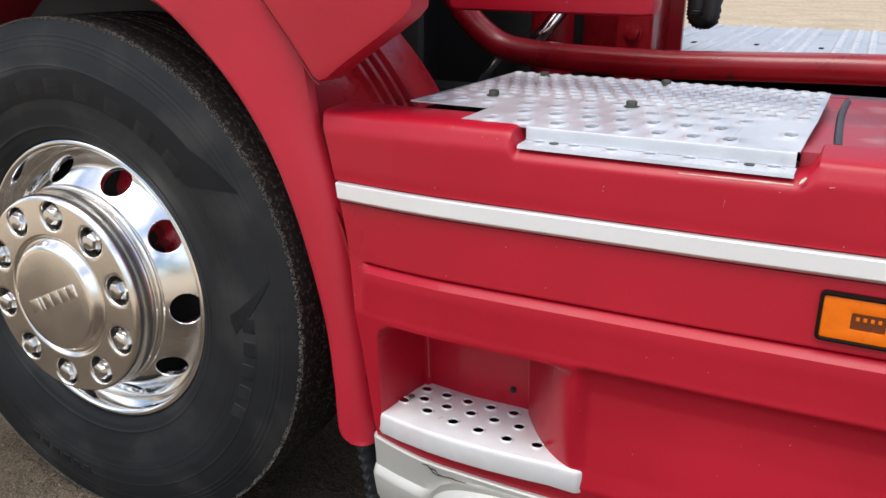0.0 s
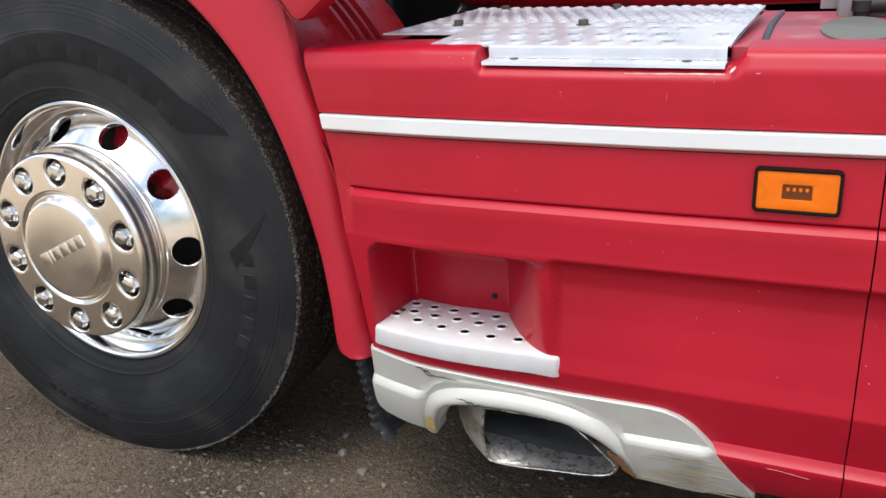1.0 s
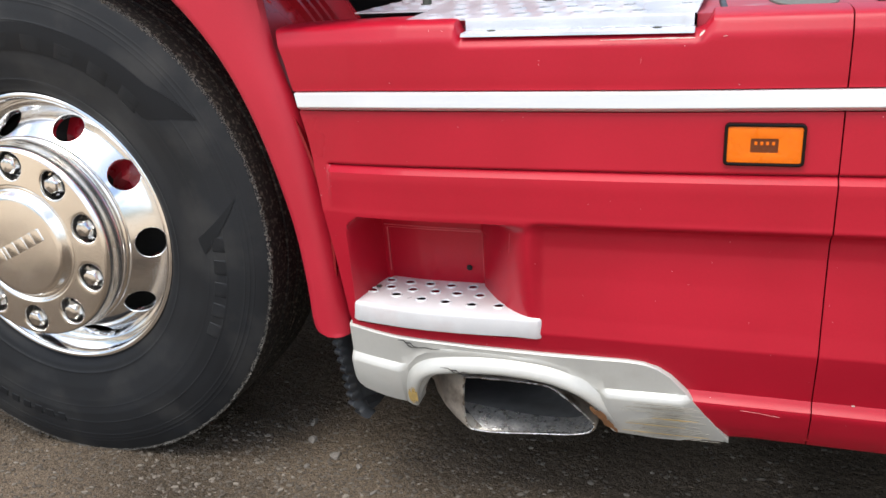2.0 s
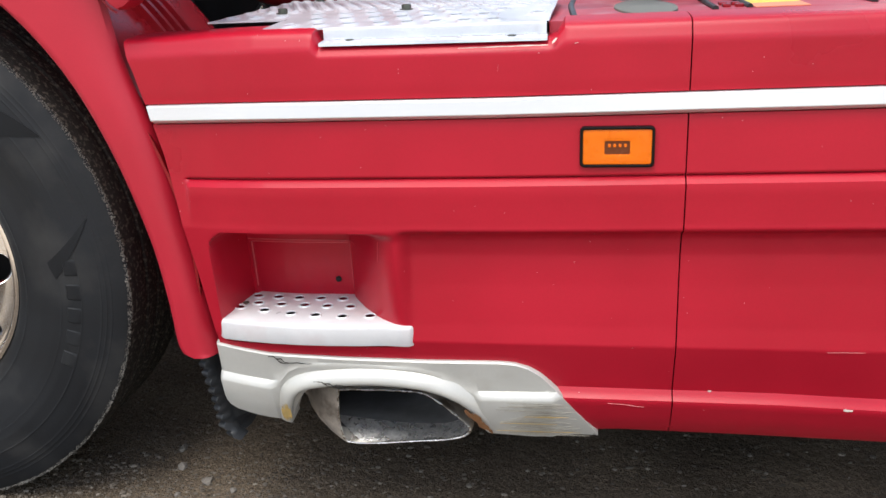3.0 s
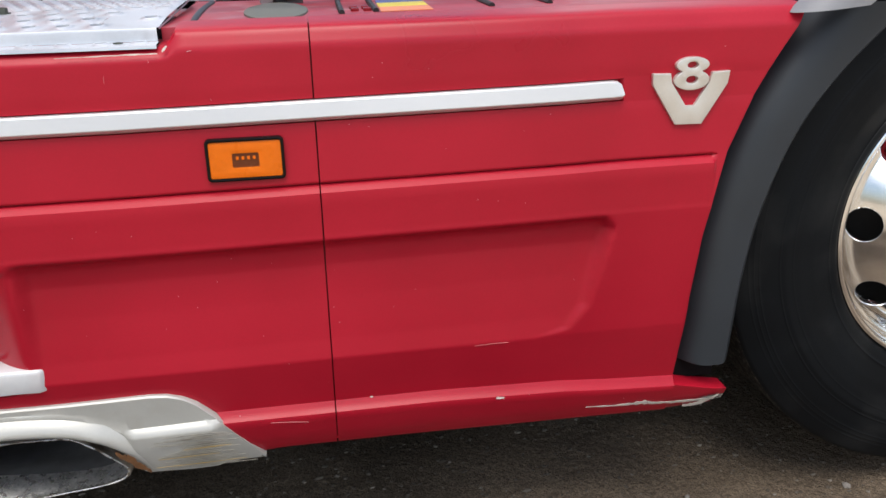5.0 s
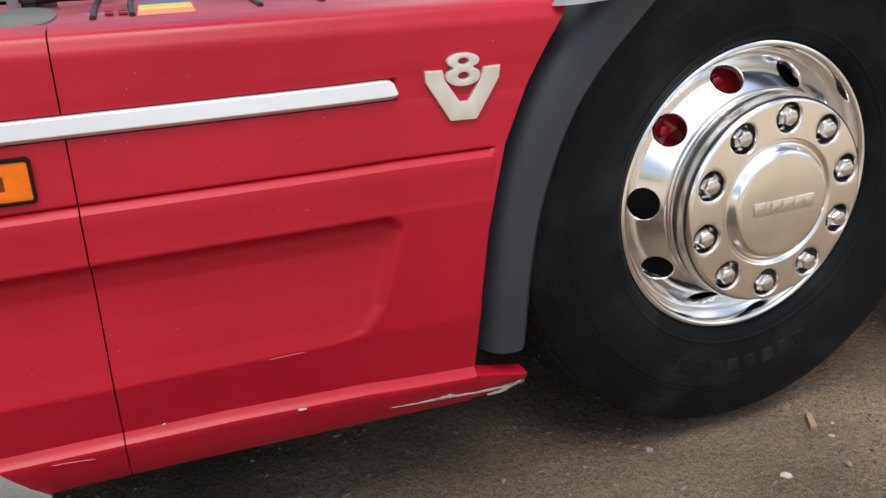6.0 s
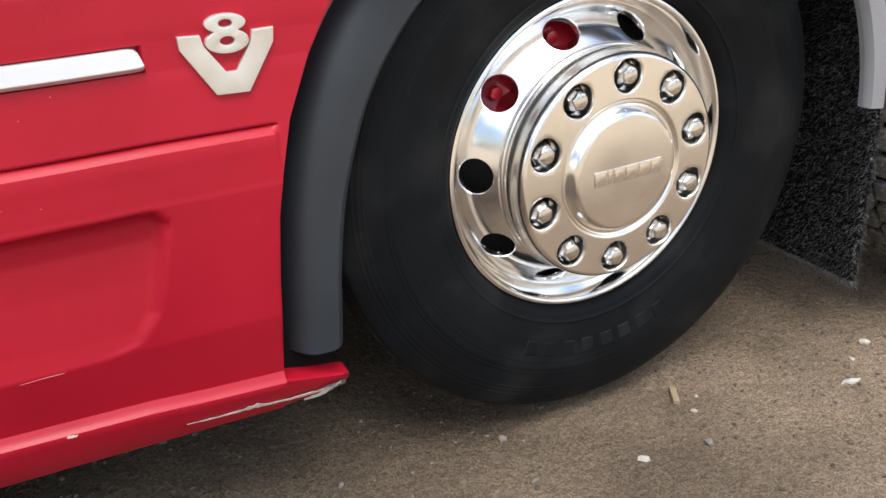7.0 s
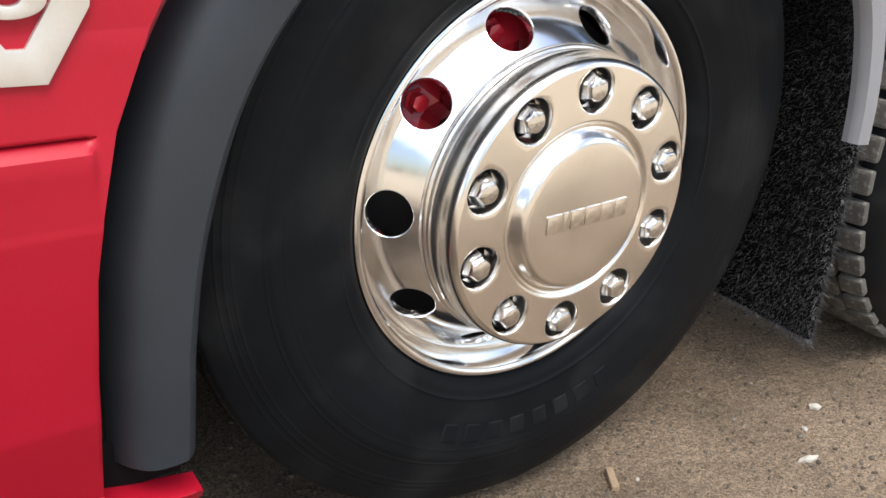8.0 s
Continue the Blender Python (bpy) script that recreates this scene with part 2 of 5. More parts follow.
def soils(m, other, x0, x1):
    """The yard's soil changes along the lorry from dark gravel to paler sandy earth, with a ragged border."""
    n, l = m.node_tree.nodes, m.node_tree.links
    b = n["Principled BSDF"]
    tc, sep, patch = n.new("ShaderNodeTexCoord"), n.new("ShaderNodeSeparateXYZ"), n.new("ShaderNodeTexNoise")
    patch.inputs["Scale"].default_value, patch.inputs["Detail"].default_value = 1.7, 7
    l.new(tc.outputs["Object"], sep.inputs["Vector"])
    l.new(tc.outputs["Object"], patch.inputs["Vector"])
    shift = n.new("ShaderNodeMath")
    shift.operation = 'MULTIPLY_ADD'
    shift.inputs[1].default_value = 2.2
    l.new(patch.outputs["Fac"], shift.inputs[0])
    l.new(sep.outputs["X"], shift.inputs[2])
    border = n.new("ShaderNodeMapRange")
    border.inputs["From Min"].default_value, border.inputs["From Max"].default_value = x0 + 1.1, x1 + 1.1
    l.new(shift.outputs["Value"], border.inputs["Value"])
    x = n.new("ShaderNodeMixRGB")
    l.new(border.outputs["Result"], x.inputs["Fac"])
    l.new(b.inputs["Base Color"].links[0].from_socket, x.inputs["Color1"])
    x.inputs["Color2"].default_value = (*other, 1)
    l.new(x.outputs["Color"], b.inputs["Base Color"])


def border(m, other):
    """The gravel fades raggedly into the yard's sunlit pale colour, which brightens bounce and chrome."""
    n, l = m.node_tree.nodes, m.node_tree.links
    b = n["Principled BSDF"]
    tc, sep, patch = n.new("ShaderNodeTexCoord"), n.new("ShaderNodeSeparateXYZ"), n.new("ShaderNodeTexNoise")
    patch.inputs["Scale"].default_value, patch.inputs["Detail"].default_value = 1.5, 9
    l.new(tc.outputs["Object"], sep.inputs["Vector"])
    l.new(tc.outputs["Object"], patch.inputs["Vector"])

    def op(kind, a, c):
        k = n.new("ShaderNodeMath")
        k.operation = kind
        for slot, v in ((0, a), (1, c)):
            if isinstance(v, (int, float)):
                k.inputs[slot].default_value = v
            else:
                l.new(v, k.inputs[slot])
        return k.outputs["Value"]

    along = op('SUBTRACT', op('ABSOLUTE', op('SUBTRACT', sep.outputs["X"], 0.4), 0), 3.2)
    out = op('MAXIMUM', along, op('SUBTRACT', 0.15, sep.outputs["Y"]))
    ragged = op('ADD', out, op('MULTIPLY', op('SUBTRACT', patch.outputs["Fac"], 0.5), 1.6))
    fade = n.new("ShaderNodeMapRange")
    fade.inputs["From Min"].default_value, fade.inputs["From Max"].default_value = 0.0, 0.5
    l.new(ragged, fade.inputs["Value"])
    x = n.new("ShaderNodeMixRGB")
    l.new(fade.outputs["Result"], x.inputs["Fac"])
    l.new(b.inputs["Base Color"].links[0].from_socket, x.inputs["Color1"])
    x.inputs["Color2"].default_value = (*other, 1)
    l.new(x.outputs["Color"], b.inputs["Base Color"])


soils(SAND, (0.335, 0.252, 0.176), 0.7, 2.2)
border(SAND, (0.50, 0.405, 0.29))
grainy(SAND, 260, 0.008)
AMBER = lens_material("amber_lens", (0.95, 0.20, 0.002))
AMBER_DARK = lens_material("amber_dark_window", (0.16, 0.04, 0.01))

# ---- mesh helpers ----
BASE = Vector((0.4, 2.38, 0))     # ground point under the lorry


def part(name, bm, mat, parent=None, label="", at=None, sharp=38, thick=0.0, merge=True):
    """Links bm, given in world metres, as one mesh object under a thing or a part. at: the object's own origin."""
    if merge:
        bmesh.ops.remove_doubles(bm, verts=bm.verts, dist=1e-5)
    bmesh.ops.recalc_face_normals(bm, faces=bm.faces)
    if thick:
        bmesh.ops.solidify(bm, geom=bm.faces, thickness=thick)
    for f in bm.faces:
        f.smooth = True
    limit = radians(sharp)
    for e in bm.edges:
        e.smooth = len(e.link_faces) == 2 and e.calc_face_angle(0) < limit
    if at is not None:
        bm.transform(Matrix.Translation(-Vector(at)))
    me = bpy.data.meshes.new(name)
    bm.to_mesh(me)
    bm.free()
    me.materials.append(mat)
    ob = new(name, me)
    ob.location = Vector(at) if at is not None else (0, 0, 0)
    if parent is not None:
        attach(ob, parent)
    if label:
        tagged(ob, label)
    return ob


def world_place(ob):
    p = Vector(ob.location)
    while ob.parent is not None:
        ob = ob.parent
        p = p + Vector(ob.location)
    return p


def attach(ob, parent):
    """ob keeps its world place; all parents are unturned."""
    ob.parent = parent
    ob.location = Vector(ob.location) - world_place(parent)


def quads(bm, rows, closed=False):
    """Faces between rows of points, all of one length."""
    vs = [[bm.verts.new(p) for p in row] for row in rows]
    for a, b in zip(vs, vs[1:]):
        k = len(a)
        for i in range(k if closed else k - 1):
            j = (i + 1) % k
            if len({a[i].co.to_tuple(6), a[j].co.to_tuple(6), b[j].co.to_tuple(6), b[i].co.to_tuple(6)}) >= 3:
                try:
                    bm.faces.new((a[i], a[j], b[j], b[i]))
                except ValueError:
                    pass
    return vs


def box(bm, lo, hi, bevel=0.0, turn=None):
    """A box between two corners, with bevelled edges."""
    made = bmesh.ops.create_cube(bm, size=1)["verts"]
    c, s = [(a + b) / 2 for a, b in zip(lo, hi)], [abs(b - a) for a, b in zip(lo, hi)]
    bmesh.ops.scale(bm, vec=s, verts=made)
    if bevel:
        edges = {e for v in made for e in v.link_edges}
        made = list({v for f in bmesh.ops.bevel(bm, geom=list(edges), offset=bevel, segments=2, affect='EDGES', profile=0.6)["faces"] for v in f.verts} | {v for v in made if v.is_valid})
    if turn is not None:
        bmesh.ops.transform(bm, matrix=turn, verts=made)
    bmesh.ops.translate(bm, vec=c, verts=made)
    return bm


def tube(bm, path, radius, sides=12, caps=True):
    """A round tube along points; radius is one number or one for each point."""
    pts = [Vector(p) for p in path]
    radii = [radius] * len(pts) if isinstance(radius, (int, float)) else radius
    rows, up = [], Vector((0.13, 0.2, 0.97))
    for i, p in enumerate(pts):
        d = (pts[min(i + 1, len(pts) - 1)] - pts[max(i - 1, 0)]).normalized()
        a = d.cross(up)
        a = (a if a.length > 1e-3 else d.cross(Vector((1, 0, 0)))).normalized()
        b = d.cross(a).normalized()
        rows.append([p + radii[i] * (math.cos(t) * a + math.sin(t) * b) for t in (2 * math.pi * k / sides for k in range(sides))])
    vs = quads(bm, rows, True)
    if caps:
        bm.faces.new(vs[0])
        bm.faces.new(vs[-1])
    return bm


def curve_points(pts, n=8):
    """A smooth line through the points (Catmull-Rom)."""
    p = [Vector(q) for q in pts]
    p = [2 * p[0] - p[1]] + p + [2 * p[-1] - p[-2]]
    out = []
    for i in range(1, len(p) - 2):
        for k in range(n):
            t = k / n
            out.append(0.5 * (2 * p[i] + (p[i + 1] - p[i - 1]) * t + (2 * p[i - 1] - 5 * p[i] + 4 * p[i + 1] - p[i + 2]) * t * t + (3 * p[i] - p[i - 1] - 3 * p[i + 1] + p[i + 2]) * t ** 3))
    return out + [p[-2]]


def plate(outlines, depth, place, bevel=0.0):
    """A flat plate from closed outlines (u, v), the first with the others as holes in it, extruded by depth; place turns (u, v, w) into the world."""
    bm = bmesh.new()
    edges = []
    for loop in outlines:
        vs = [bm.verts.new((u, v, 0)) for u, v in loop]
        edges += [bm.edges.new((vs[i], vs[(i + 1) % len(vs)])) for i in range(len(vs))]
    bmesh.ops.triangle_fill(bm, edges=edges, use_beauty=True, use_dissolve=False)
    faces = list(bm.faces)
    rim = [e for e in bm.edges if e.is_boundary]
    top = bmesh.ops.extrude_face_region(bm, geom=faces)["geom"]
    tv = [g for g in top if isinstance(g, bmesh.types.BMVert)]
    bmesh.ops.translate(bm, vec=(0, 0, depth), verts=tv)
    if bevel:
        tset = set(tv)
        edge = [e for e in bm.edges if e.verts[0] in tset and e.verts[1] in tset and len(e.link_faces) == 2 and e.calc_face_angle(0) > 0.8]
        bmesh.ops.bevel(bm, geom=edge, offset=bevel, segments=2, affect='EDGES', profile=0.6)
    for v in bm.verts:
        v.co = place(*v.co)
    return bm


def lathe(bm, profile, steps=96, start=0.0, end=360.0):
    """Turns a profile of (radius, out) round the wheel's axle; out points to -y."""
    whole = abs(end - start) >= 360
    angles = [radians(start + (end - start) * k / steps) for k in range(steps if whole else steps + 1)]
    quads(bm, [[(r * math.cos(a), -o, r * math.sin(a)) for a in angles] for r, o in profile], whole)
    return bm


def smooth01(a, b, x):
    t = min(1.0, max(0.0, (x - a) / (b - a)))
    return t * t * (3 - 2 * t)


def lerp(x, xs, ys):
    return float(np.interp(x, xs, ys))


def spaced(a, b, step):
    k = max(1, round(abs(b - a) / step))
    return [a + (b - a) * i / k for i in range(k)]


truck = new("truck")
truck.location = BASE
truck.empty_display_size = 0.3
tagged(truck, "red lorry tractor unit with chromed wheels parked on packed gravel", "truck")

# ---- side skirt ----
SKIRT_Z = [0.262, 0.270, 0.300, 0.340, 0.347, 0.353, 0.362, 0.450, 0.650, 0.738, 0.815, 0.820, 0.861, 0.866, 0.929, 0.934, 0.952, 0.957, 0.9600, 0.962]
SKIRT_Y = [1.165, 1.150, 1.134, 1.121, 1.121, 1.127, 1.133, 1.112, 1.098, 1.107, 1.111, 1.112, 1.113, 1.112, 1.1138, 1.1150, 1.1240, 1.129, 1.140, 1.180]
CREASE_Z = [0.655, 0.690, 0.708, 0.716, 0.720, 0.7260, 0.7285, 0.7300, 0.7305, 0.7330, 0.7335, 0.7350]
CREASE_Y = [0.0, -0.0040, -0.0066, -0.0074, -0.0068, -0.0005, 0.0030, 0.0050, 0.0085, 0.0085, 0.0010, 0.0]
RECESS_Z = [0.448, 0.452, 0.480, 0.550, 0.600, 0.628, 0.638, 0.644, 0.647]
RECESS_Y = [0.0, 0.0012, 0.0066, 0.0168, 0.0222, 0.0214, 0.0160, 0.0034, 0.0]
LEFT_Z, LEFT_X = [0.26, 0.435, 0.51, 0.58, 0.675, 0.770, 0.852, 0.905, 0.954, 0.98], [-0.478, -0.488, -0.496, -0.504, -0.518, -0.533, -0.554, -0.567, -0.582, -0.590]
RIGHT_Z, RIGHT_X = [0.345, 0.42, 0.50, 0.60, 0.66, 0.735, 0.82, 0.893, 0.955, 0.98], [0.870, 0.873, 0.877, 0.886, 0.897, 0.917, 0.954, 0.995, 1.032, 1.048]
SEAM = 0.285


def skirt_y(x, z):
    y = lerp(z, SKIRT_Z, SKIRT_Y)
    y += lerp(z, CREASE_Z, CREASE_Y) * smooth01(-0.502, -0.496, x) * (1 - smooth01(0.893, 0.899, x))
    y += 0.009 * lerp(z, [0.8218, 0.8222, 0.8550, 0.8555], [0, 1, 1, 0]) * (1 - smooth01(0.738, 0.744, x))
    edge = lerp(z, [0.445, 0.462, 0.500, 0.624, 0.641], [0.610, 0.680, 0.708, 0.740, 0.730])
    y += lerp(z, RECESS_Z, RECESS_Y) * (1 - smooth01(edge - 0.020, edge, x)) * smooth01(-0.165, -0.135, x)
    if -0.49 < x < -0.14 and 0.43 < z < 0.66:
        t = min(1.0, max(0.0, (x + 0.272) / 0.125))
        c = 0.024 * max(0.0, (z - 0.600) / 0.043) ** 3
        side = smooth01(-0.476 + c, -0.460 + c, x)
        y += 0.010 * smooth01(-0.455, -0.451, x) * (1 - smooth01(-0.275, -0.271, x)) * (1 - smooth01(0.580, 0.584, z)) * smooth01(0.44, 0.45, z)
        y += 0.125 * side * (1 - t) ** 1.7 * (1 - smooth01(0.626, 0.643, z)) * smooth01(0.434, 0.442, z)
    return y


def notch(x, z):
    """The skirt's top is cut down where the tread plate's lip lies on it."""
    k = smooth01(-0.277, -0.266, x) * (1 - smooth01(0.091, 0.102, x))
    return z - k * max(0.0, z - 0.905) * 0.42


BOW_X, BOW_Y = [-0.60, -0.563, -0.51, -0.487, -0.45, -0.40, -0.37], [0.055, 0.045, 0.031, 0.024, 0.012, 0.003, 0.0]


def bend_side(bm, rise=True):
    """The side's plan curves inwards at its front end, and its lines climb a little towards the rear, while the lower lip falls."""
    for v in bm.verts:
        x, z = v.co.x, v.co.z
        b = lerp(x, BOW_X, BOW_Y)
        v.co += Vector((-0.56 * b, b, -0.20 * b))
        if rise:
            up = lerp(x, [-0.3, 0.0, 0.15, 0.29, 0.46, 0.64, 0.735, 0.90], [0.0, 0.0012, 0.0030, 0.0050, 0.0070, 0.0095, 0.0120, 0.0130])
            ridge = lerp(x, [0.45, 0.67, 0.75, 0.87], [0.0, -0.006, -0.012, -0.018])
            edge = lerp(x, [0.15, 0.20, 0.40, 0.60, 0.75, 0.87], [0.0, 0.003, 0.002, -0.001, -0.003, -0.005])
            v.co.z += lerp(z, [0.262, 0.29, 0.347, 0.362, 0.45, 0.62, 0.87, 0.94], [edge, edge, ridge, ridge, 0.3 * up, up, up, 0.4 * up])
    return bm


def rim_back(bm, depth):
    """Carries the free edges of a sheet back by depth, so that it shows its thickness."""
    bmesh.ops.remove_doubles(bm, verts=bm.verts, dist=1e-5)
    edges = [e for e in bm.edges if e.is_boundary]
    made = bmesh.ops.extrude_edge_only(bm, edges=edges)["geom"]
    for v in made:
        if isinstance(v, bmesh.types.BMVert):
            v.co.y += depth
    return bm


def skirt_rows():
    fine = [0.262, 0.264, 0.267, 0.271, 0.278, 0.288, 0.300, 0.315, 0.330, 0.340, 0.344, 0.347, 0.350, 0.353, 0.357, 0.362, 0.37, 0.385, 0.40, 0.415, 0.43]
    fine += spaced(0.434, 0.66, 0.0035) + spaced(0.66, 0.72, 0.008) + spaced(0.72, 0.728, 0.002) + [0.7285, 0.7295, 0.7300, 0.7305, 0.7315, 0.7335, 0.7340, 0.7350, 0.7375] + spaced(0.74, 0.815, 0.0125)
    return fine + [0.815, 0.8195, 0.8218, 0.8222, 0.84, 0.8550, 0.8555, 0.859, 0.866, 0.88, 0.895, 0.905, 0.915, 0.922, 0.928, 0.934, 0.938, 0.942, 0.946, 0.950, 0.953, 0.956, 0.958, 0.9595, 0.961, 0.962]


def skirt_panel(name, columns, keep=None, rows=None, label=""):
    bm = bmesh.new()
    grid = [[(x, skirt_y(x, z), notch(x, z)) for x in columns(z)] for z in (rows or skirt_rows())]
    quads(bm, grid)
    if keep:
        bmesh.ops.delete(bm, geom=[f for f in bm.faces if not keep(f.calc_center_median())], context='FACES')
    return bm


TRIM_TOP_X = [-0.497, -0.41, -0.26, -0.12, 0.000, 0.026, 0.050, 0.069, 0.107, 0.168]
TRIM_TOP_Z = [0.430, 0.418, 0.413, 0.412, 0.414, 0.412, 0.404, 0.391, 0.350, 0.266]


def front_columns(z):
    left = lerp(z, LEFT_Z, LEFT_X)
    return spaced(left, -0.474, abs(left + 0.474) / 14) + spaced(-0.474, -0.135, 0.0045) + spaced(-0.135, SEAM - 0.010, 0.012) + [SEAM - 0.010, SEAM - 0.004, SEAM - 0.0011]


def rear_columns(z):
    right = lerp(z, RIGHT_Z, RIGHT_X)
    return [SEAM + 0.0011, SEAM + 0.004] + spaced(SEAM + 0.010, 0.58, 0.014) + spaced(0.58, 0.75, 0.006) + spaced(0.75, 0.86, 0.012) + spaced(0.86, right, (right - 0.86) / 14) + [right - 0.002, right]


skirt_front = part("side_skirt", rim_back(bend_side(skirt_panel("side_skirt", front_columns, lambda c: c.x > 0.15 or c.z > lerp(c.x, TRIM_TOP_X, TRIM_TOP_Z) - 0.012)), 0.03), RED, truck, "red painted skirt panel with a foot niche")
bm = bend_side(skirt_panel("side_skirt", rear_columns, None, [z for z in skirt_rows() if z >= 0.3465]))
rim_back(bm, 0.03)


def lip_columns(z):
    right = lerp(z, [0.262, 0.347], [0.868, 0.869])
    return [SEAM + 0.0011, SEAM + 0.004] + spaced(SEAM + 0.010, 0.80, 0.02) + spaced(0.80, right, 0.010)[:12] + [right]


low = sorted([z for z in skirt_rows() if z <= 0.3475] + [0.3155])
count = min(len(lip_columns(z)) for z in low)
lip = bmesh.new()
quads(lip, [[(x, skirt_y(x, z), z) for x in (lip_columns(z)[:count - 1] + [lip_columns(z)[-1]])] for z in low])
bend_side(lip)
rows = []
for x in (0.868, 0.88, 0.895, 0.91, 0.925, 0.94, 0.952, 0.962, 0.969, 0.974, 0.977):
    low_z, top_z = lerp(x, [0.868, 0.90, 0.93, 0.955, 0.968, 0.974], [0.258, 0.260, 0.265, 0.274, 0.282, 0.290]), lerp(x, [0.868, 0.977], [0.329, 0.303])
    rows.append([(x, skirt_y(0.868, low_z + (top_z - low_z) * k / 8) + 0.004 * smooth01(0.955, 0.974, x), low_z + (top_z - low_z) * k / 8) for k in range(9)] + [(x, skirt_y(0.868, top_z) + 0.003, top_z + 0.0012), (x, skirt_y(0.868, top_z) + 0.010, top_z + 0.0014)])
quads(lip, rows)
rim_back(lip, 0.03)
skirt_rear = part("side_skirt", bm, RED, truck, "red painted skirt panel with a shallow recess")
part("skirt_lip", lip, RED, skirt_rear, "red lower lip, scraped at its end")

# dark seal behind the joint of the two panels
part("joint_seal", box(bmesh.new(), (SEAM - 0.006, 1.142, 0.285), (SEAM + 0.006, 1.158, 0.94)), RED_DEEP, truck)

# silver stripe
bm = bmesh.new()
rows = []
for x in [-0.5] + spaced(-0.45, 0.70, 0.05) + [0.70, 0.722, 0.732, 0.737, 0.740]:
    shrink = lerp(x, [0.70, 0.722, 0.732, 0.737, 0.740], [1, 1, 0.97, 0.88, 0.66])
    row = []
    for z, out in ((0.8225, -0.004), (0.8227, 0.0010), (0.8234, 0.0022), (0.8290, 0.0088), (0.8300, 0.0094), (0.8312, 0.0096), (0.8560, 0.0066), (0.8576, 0.0058), (0.8586, 0.0040), (0.8590, -0.004)):
        zz = 0.8385 + (z - 0.8405) * 0.82 * shrink
        xx = lerp(zz, LEFT_Z, LEFT_X) + 0.004 if x == -0.5 else x
        row.append((xx + (0.006 * (zz - 0.84) / 0.018 * -1 if x > 0.71 else 0), 1.112 - out * (1 if shrink > 0.5 else 0.5), zz))
    rows.append(row)
vs = quads(bm, rows)
bm.faces.new(vs[0])
bm.faces.new(vs[-1])
part("stripe", bend_side(bm), SILVER, truck, "brushed silver decorative strip", sharp=16)

# badge: a V with an 8 standing in it
V_OUT = [(0.786, 0.873), (0.8145, 0.872), (0.8175, 0.858), (0.8415, 0.823), (0.8545, 0.823), (0.8775, 0.858), (0.8805, 0.872), (0.909, 0.873), (0.907, 0.854), (0.868, 0.794), (0.825, 0.795), (0.787, 0.856)]


def on_skirt(u, v, w):
    return Vector((u, skirt_y(u, v) + 0.001 - w, v))


badge = part("badge", plate([V_OUT], 0.007, on_skirt, 0.0015), BADGE, skirt_rear, "satin metal engine badge", sharp=18)


def ellipse(cx, cz, a, b, n=28):
    return [(cx + a * math.cos(2 * math.pi * k / n), cz + b * math.sin(2 * math.pi * k / n)) for k in range(n)]


top, bottom = (0.8475, 0.8840, 0.0262, 0.0118), (0.8475, 0.8612, 0.0280, 0.0150)


def inside(p, e, k=1.0):
    return ((p[0] - e[0]) / e[2]) ** 2 + ((p[1] - e[1]) / e[3]) ** 2 < k


ring = [p for p in ellipse(*top, 40) if not inside(p, bottom)] + [p for p in ellipse(*bottom, 48) if not inside(p, top)]
ring.sort(key=lambda p: math.atan2(p[1] - 0.874, p[0] - 0.8475))
part("badge", plate([ring, ellipse(0.8475, 0.8838, 0.0088, 0.0048, 20), ellipse(0.8475, 0.8620, 0.0092, 0.0056, 20)], 0.009, on_skirt, 0.0015), BADGE, skirt_rear, "satin metal numeral badge", sharp=18)


# ---- marker lamp ----
def rounded(x0, z0, x1, z1, r, n=5):
    out = []
    for cx, cz, s in ((x1 - r, z1 - r, 0), (x0 + r, z1 - r, 90), (x0 + r, z0 + r, 180), (x1 - r, z0 + r, 270)):
        out += [(cx + r * math.cos(radians(s + 90 * k / n)), cz + r * math.sin(radians(s + 90 * k / n))) for k in range(n + 1)]
    return out


def lamp_face(u, v, w):
    return Vector((u + 0.004, 1.1115 - w, v + 0.0012))


marker = part("marker_lamp", plate([rounded(0.1250, 0.7480, 0.2345, 0.8100, 0.007), rounded(0.1300, 0.7530, 0.2297, 0.8050, 0.003)], 0.010, lamp_face, 0.0025), GLOSS_BLACK, truck, "amber side marker lamp in a black bezel")
part("lens", plate([rounded(0.1298, 0.7528, 0.2299, 0.8052, 0.003), rounded(0.1615, 0.7675, 0.1985, 0.7880, 0.002)], 0.008, lamp_face, 0.001), AMBER, marker, "amber prismatic lens")
part("window", plate([rounded(0.1613, 0.7673, 0.1987, 0.7882, 0.002)], 0.006, lamp_face), AMBER_DARK, marker, "dark amber window")
for k in range(4):
    part("diode", box(bmesh.new(), (0.1705 + k * 0.0078, 1.1040, 0.7797), (0.1745 + k * 0.0078, 1.1062, 0.7847), 0.0008), AMBER, marker)


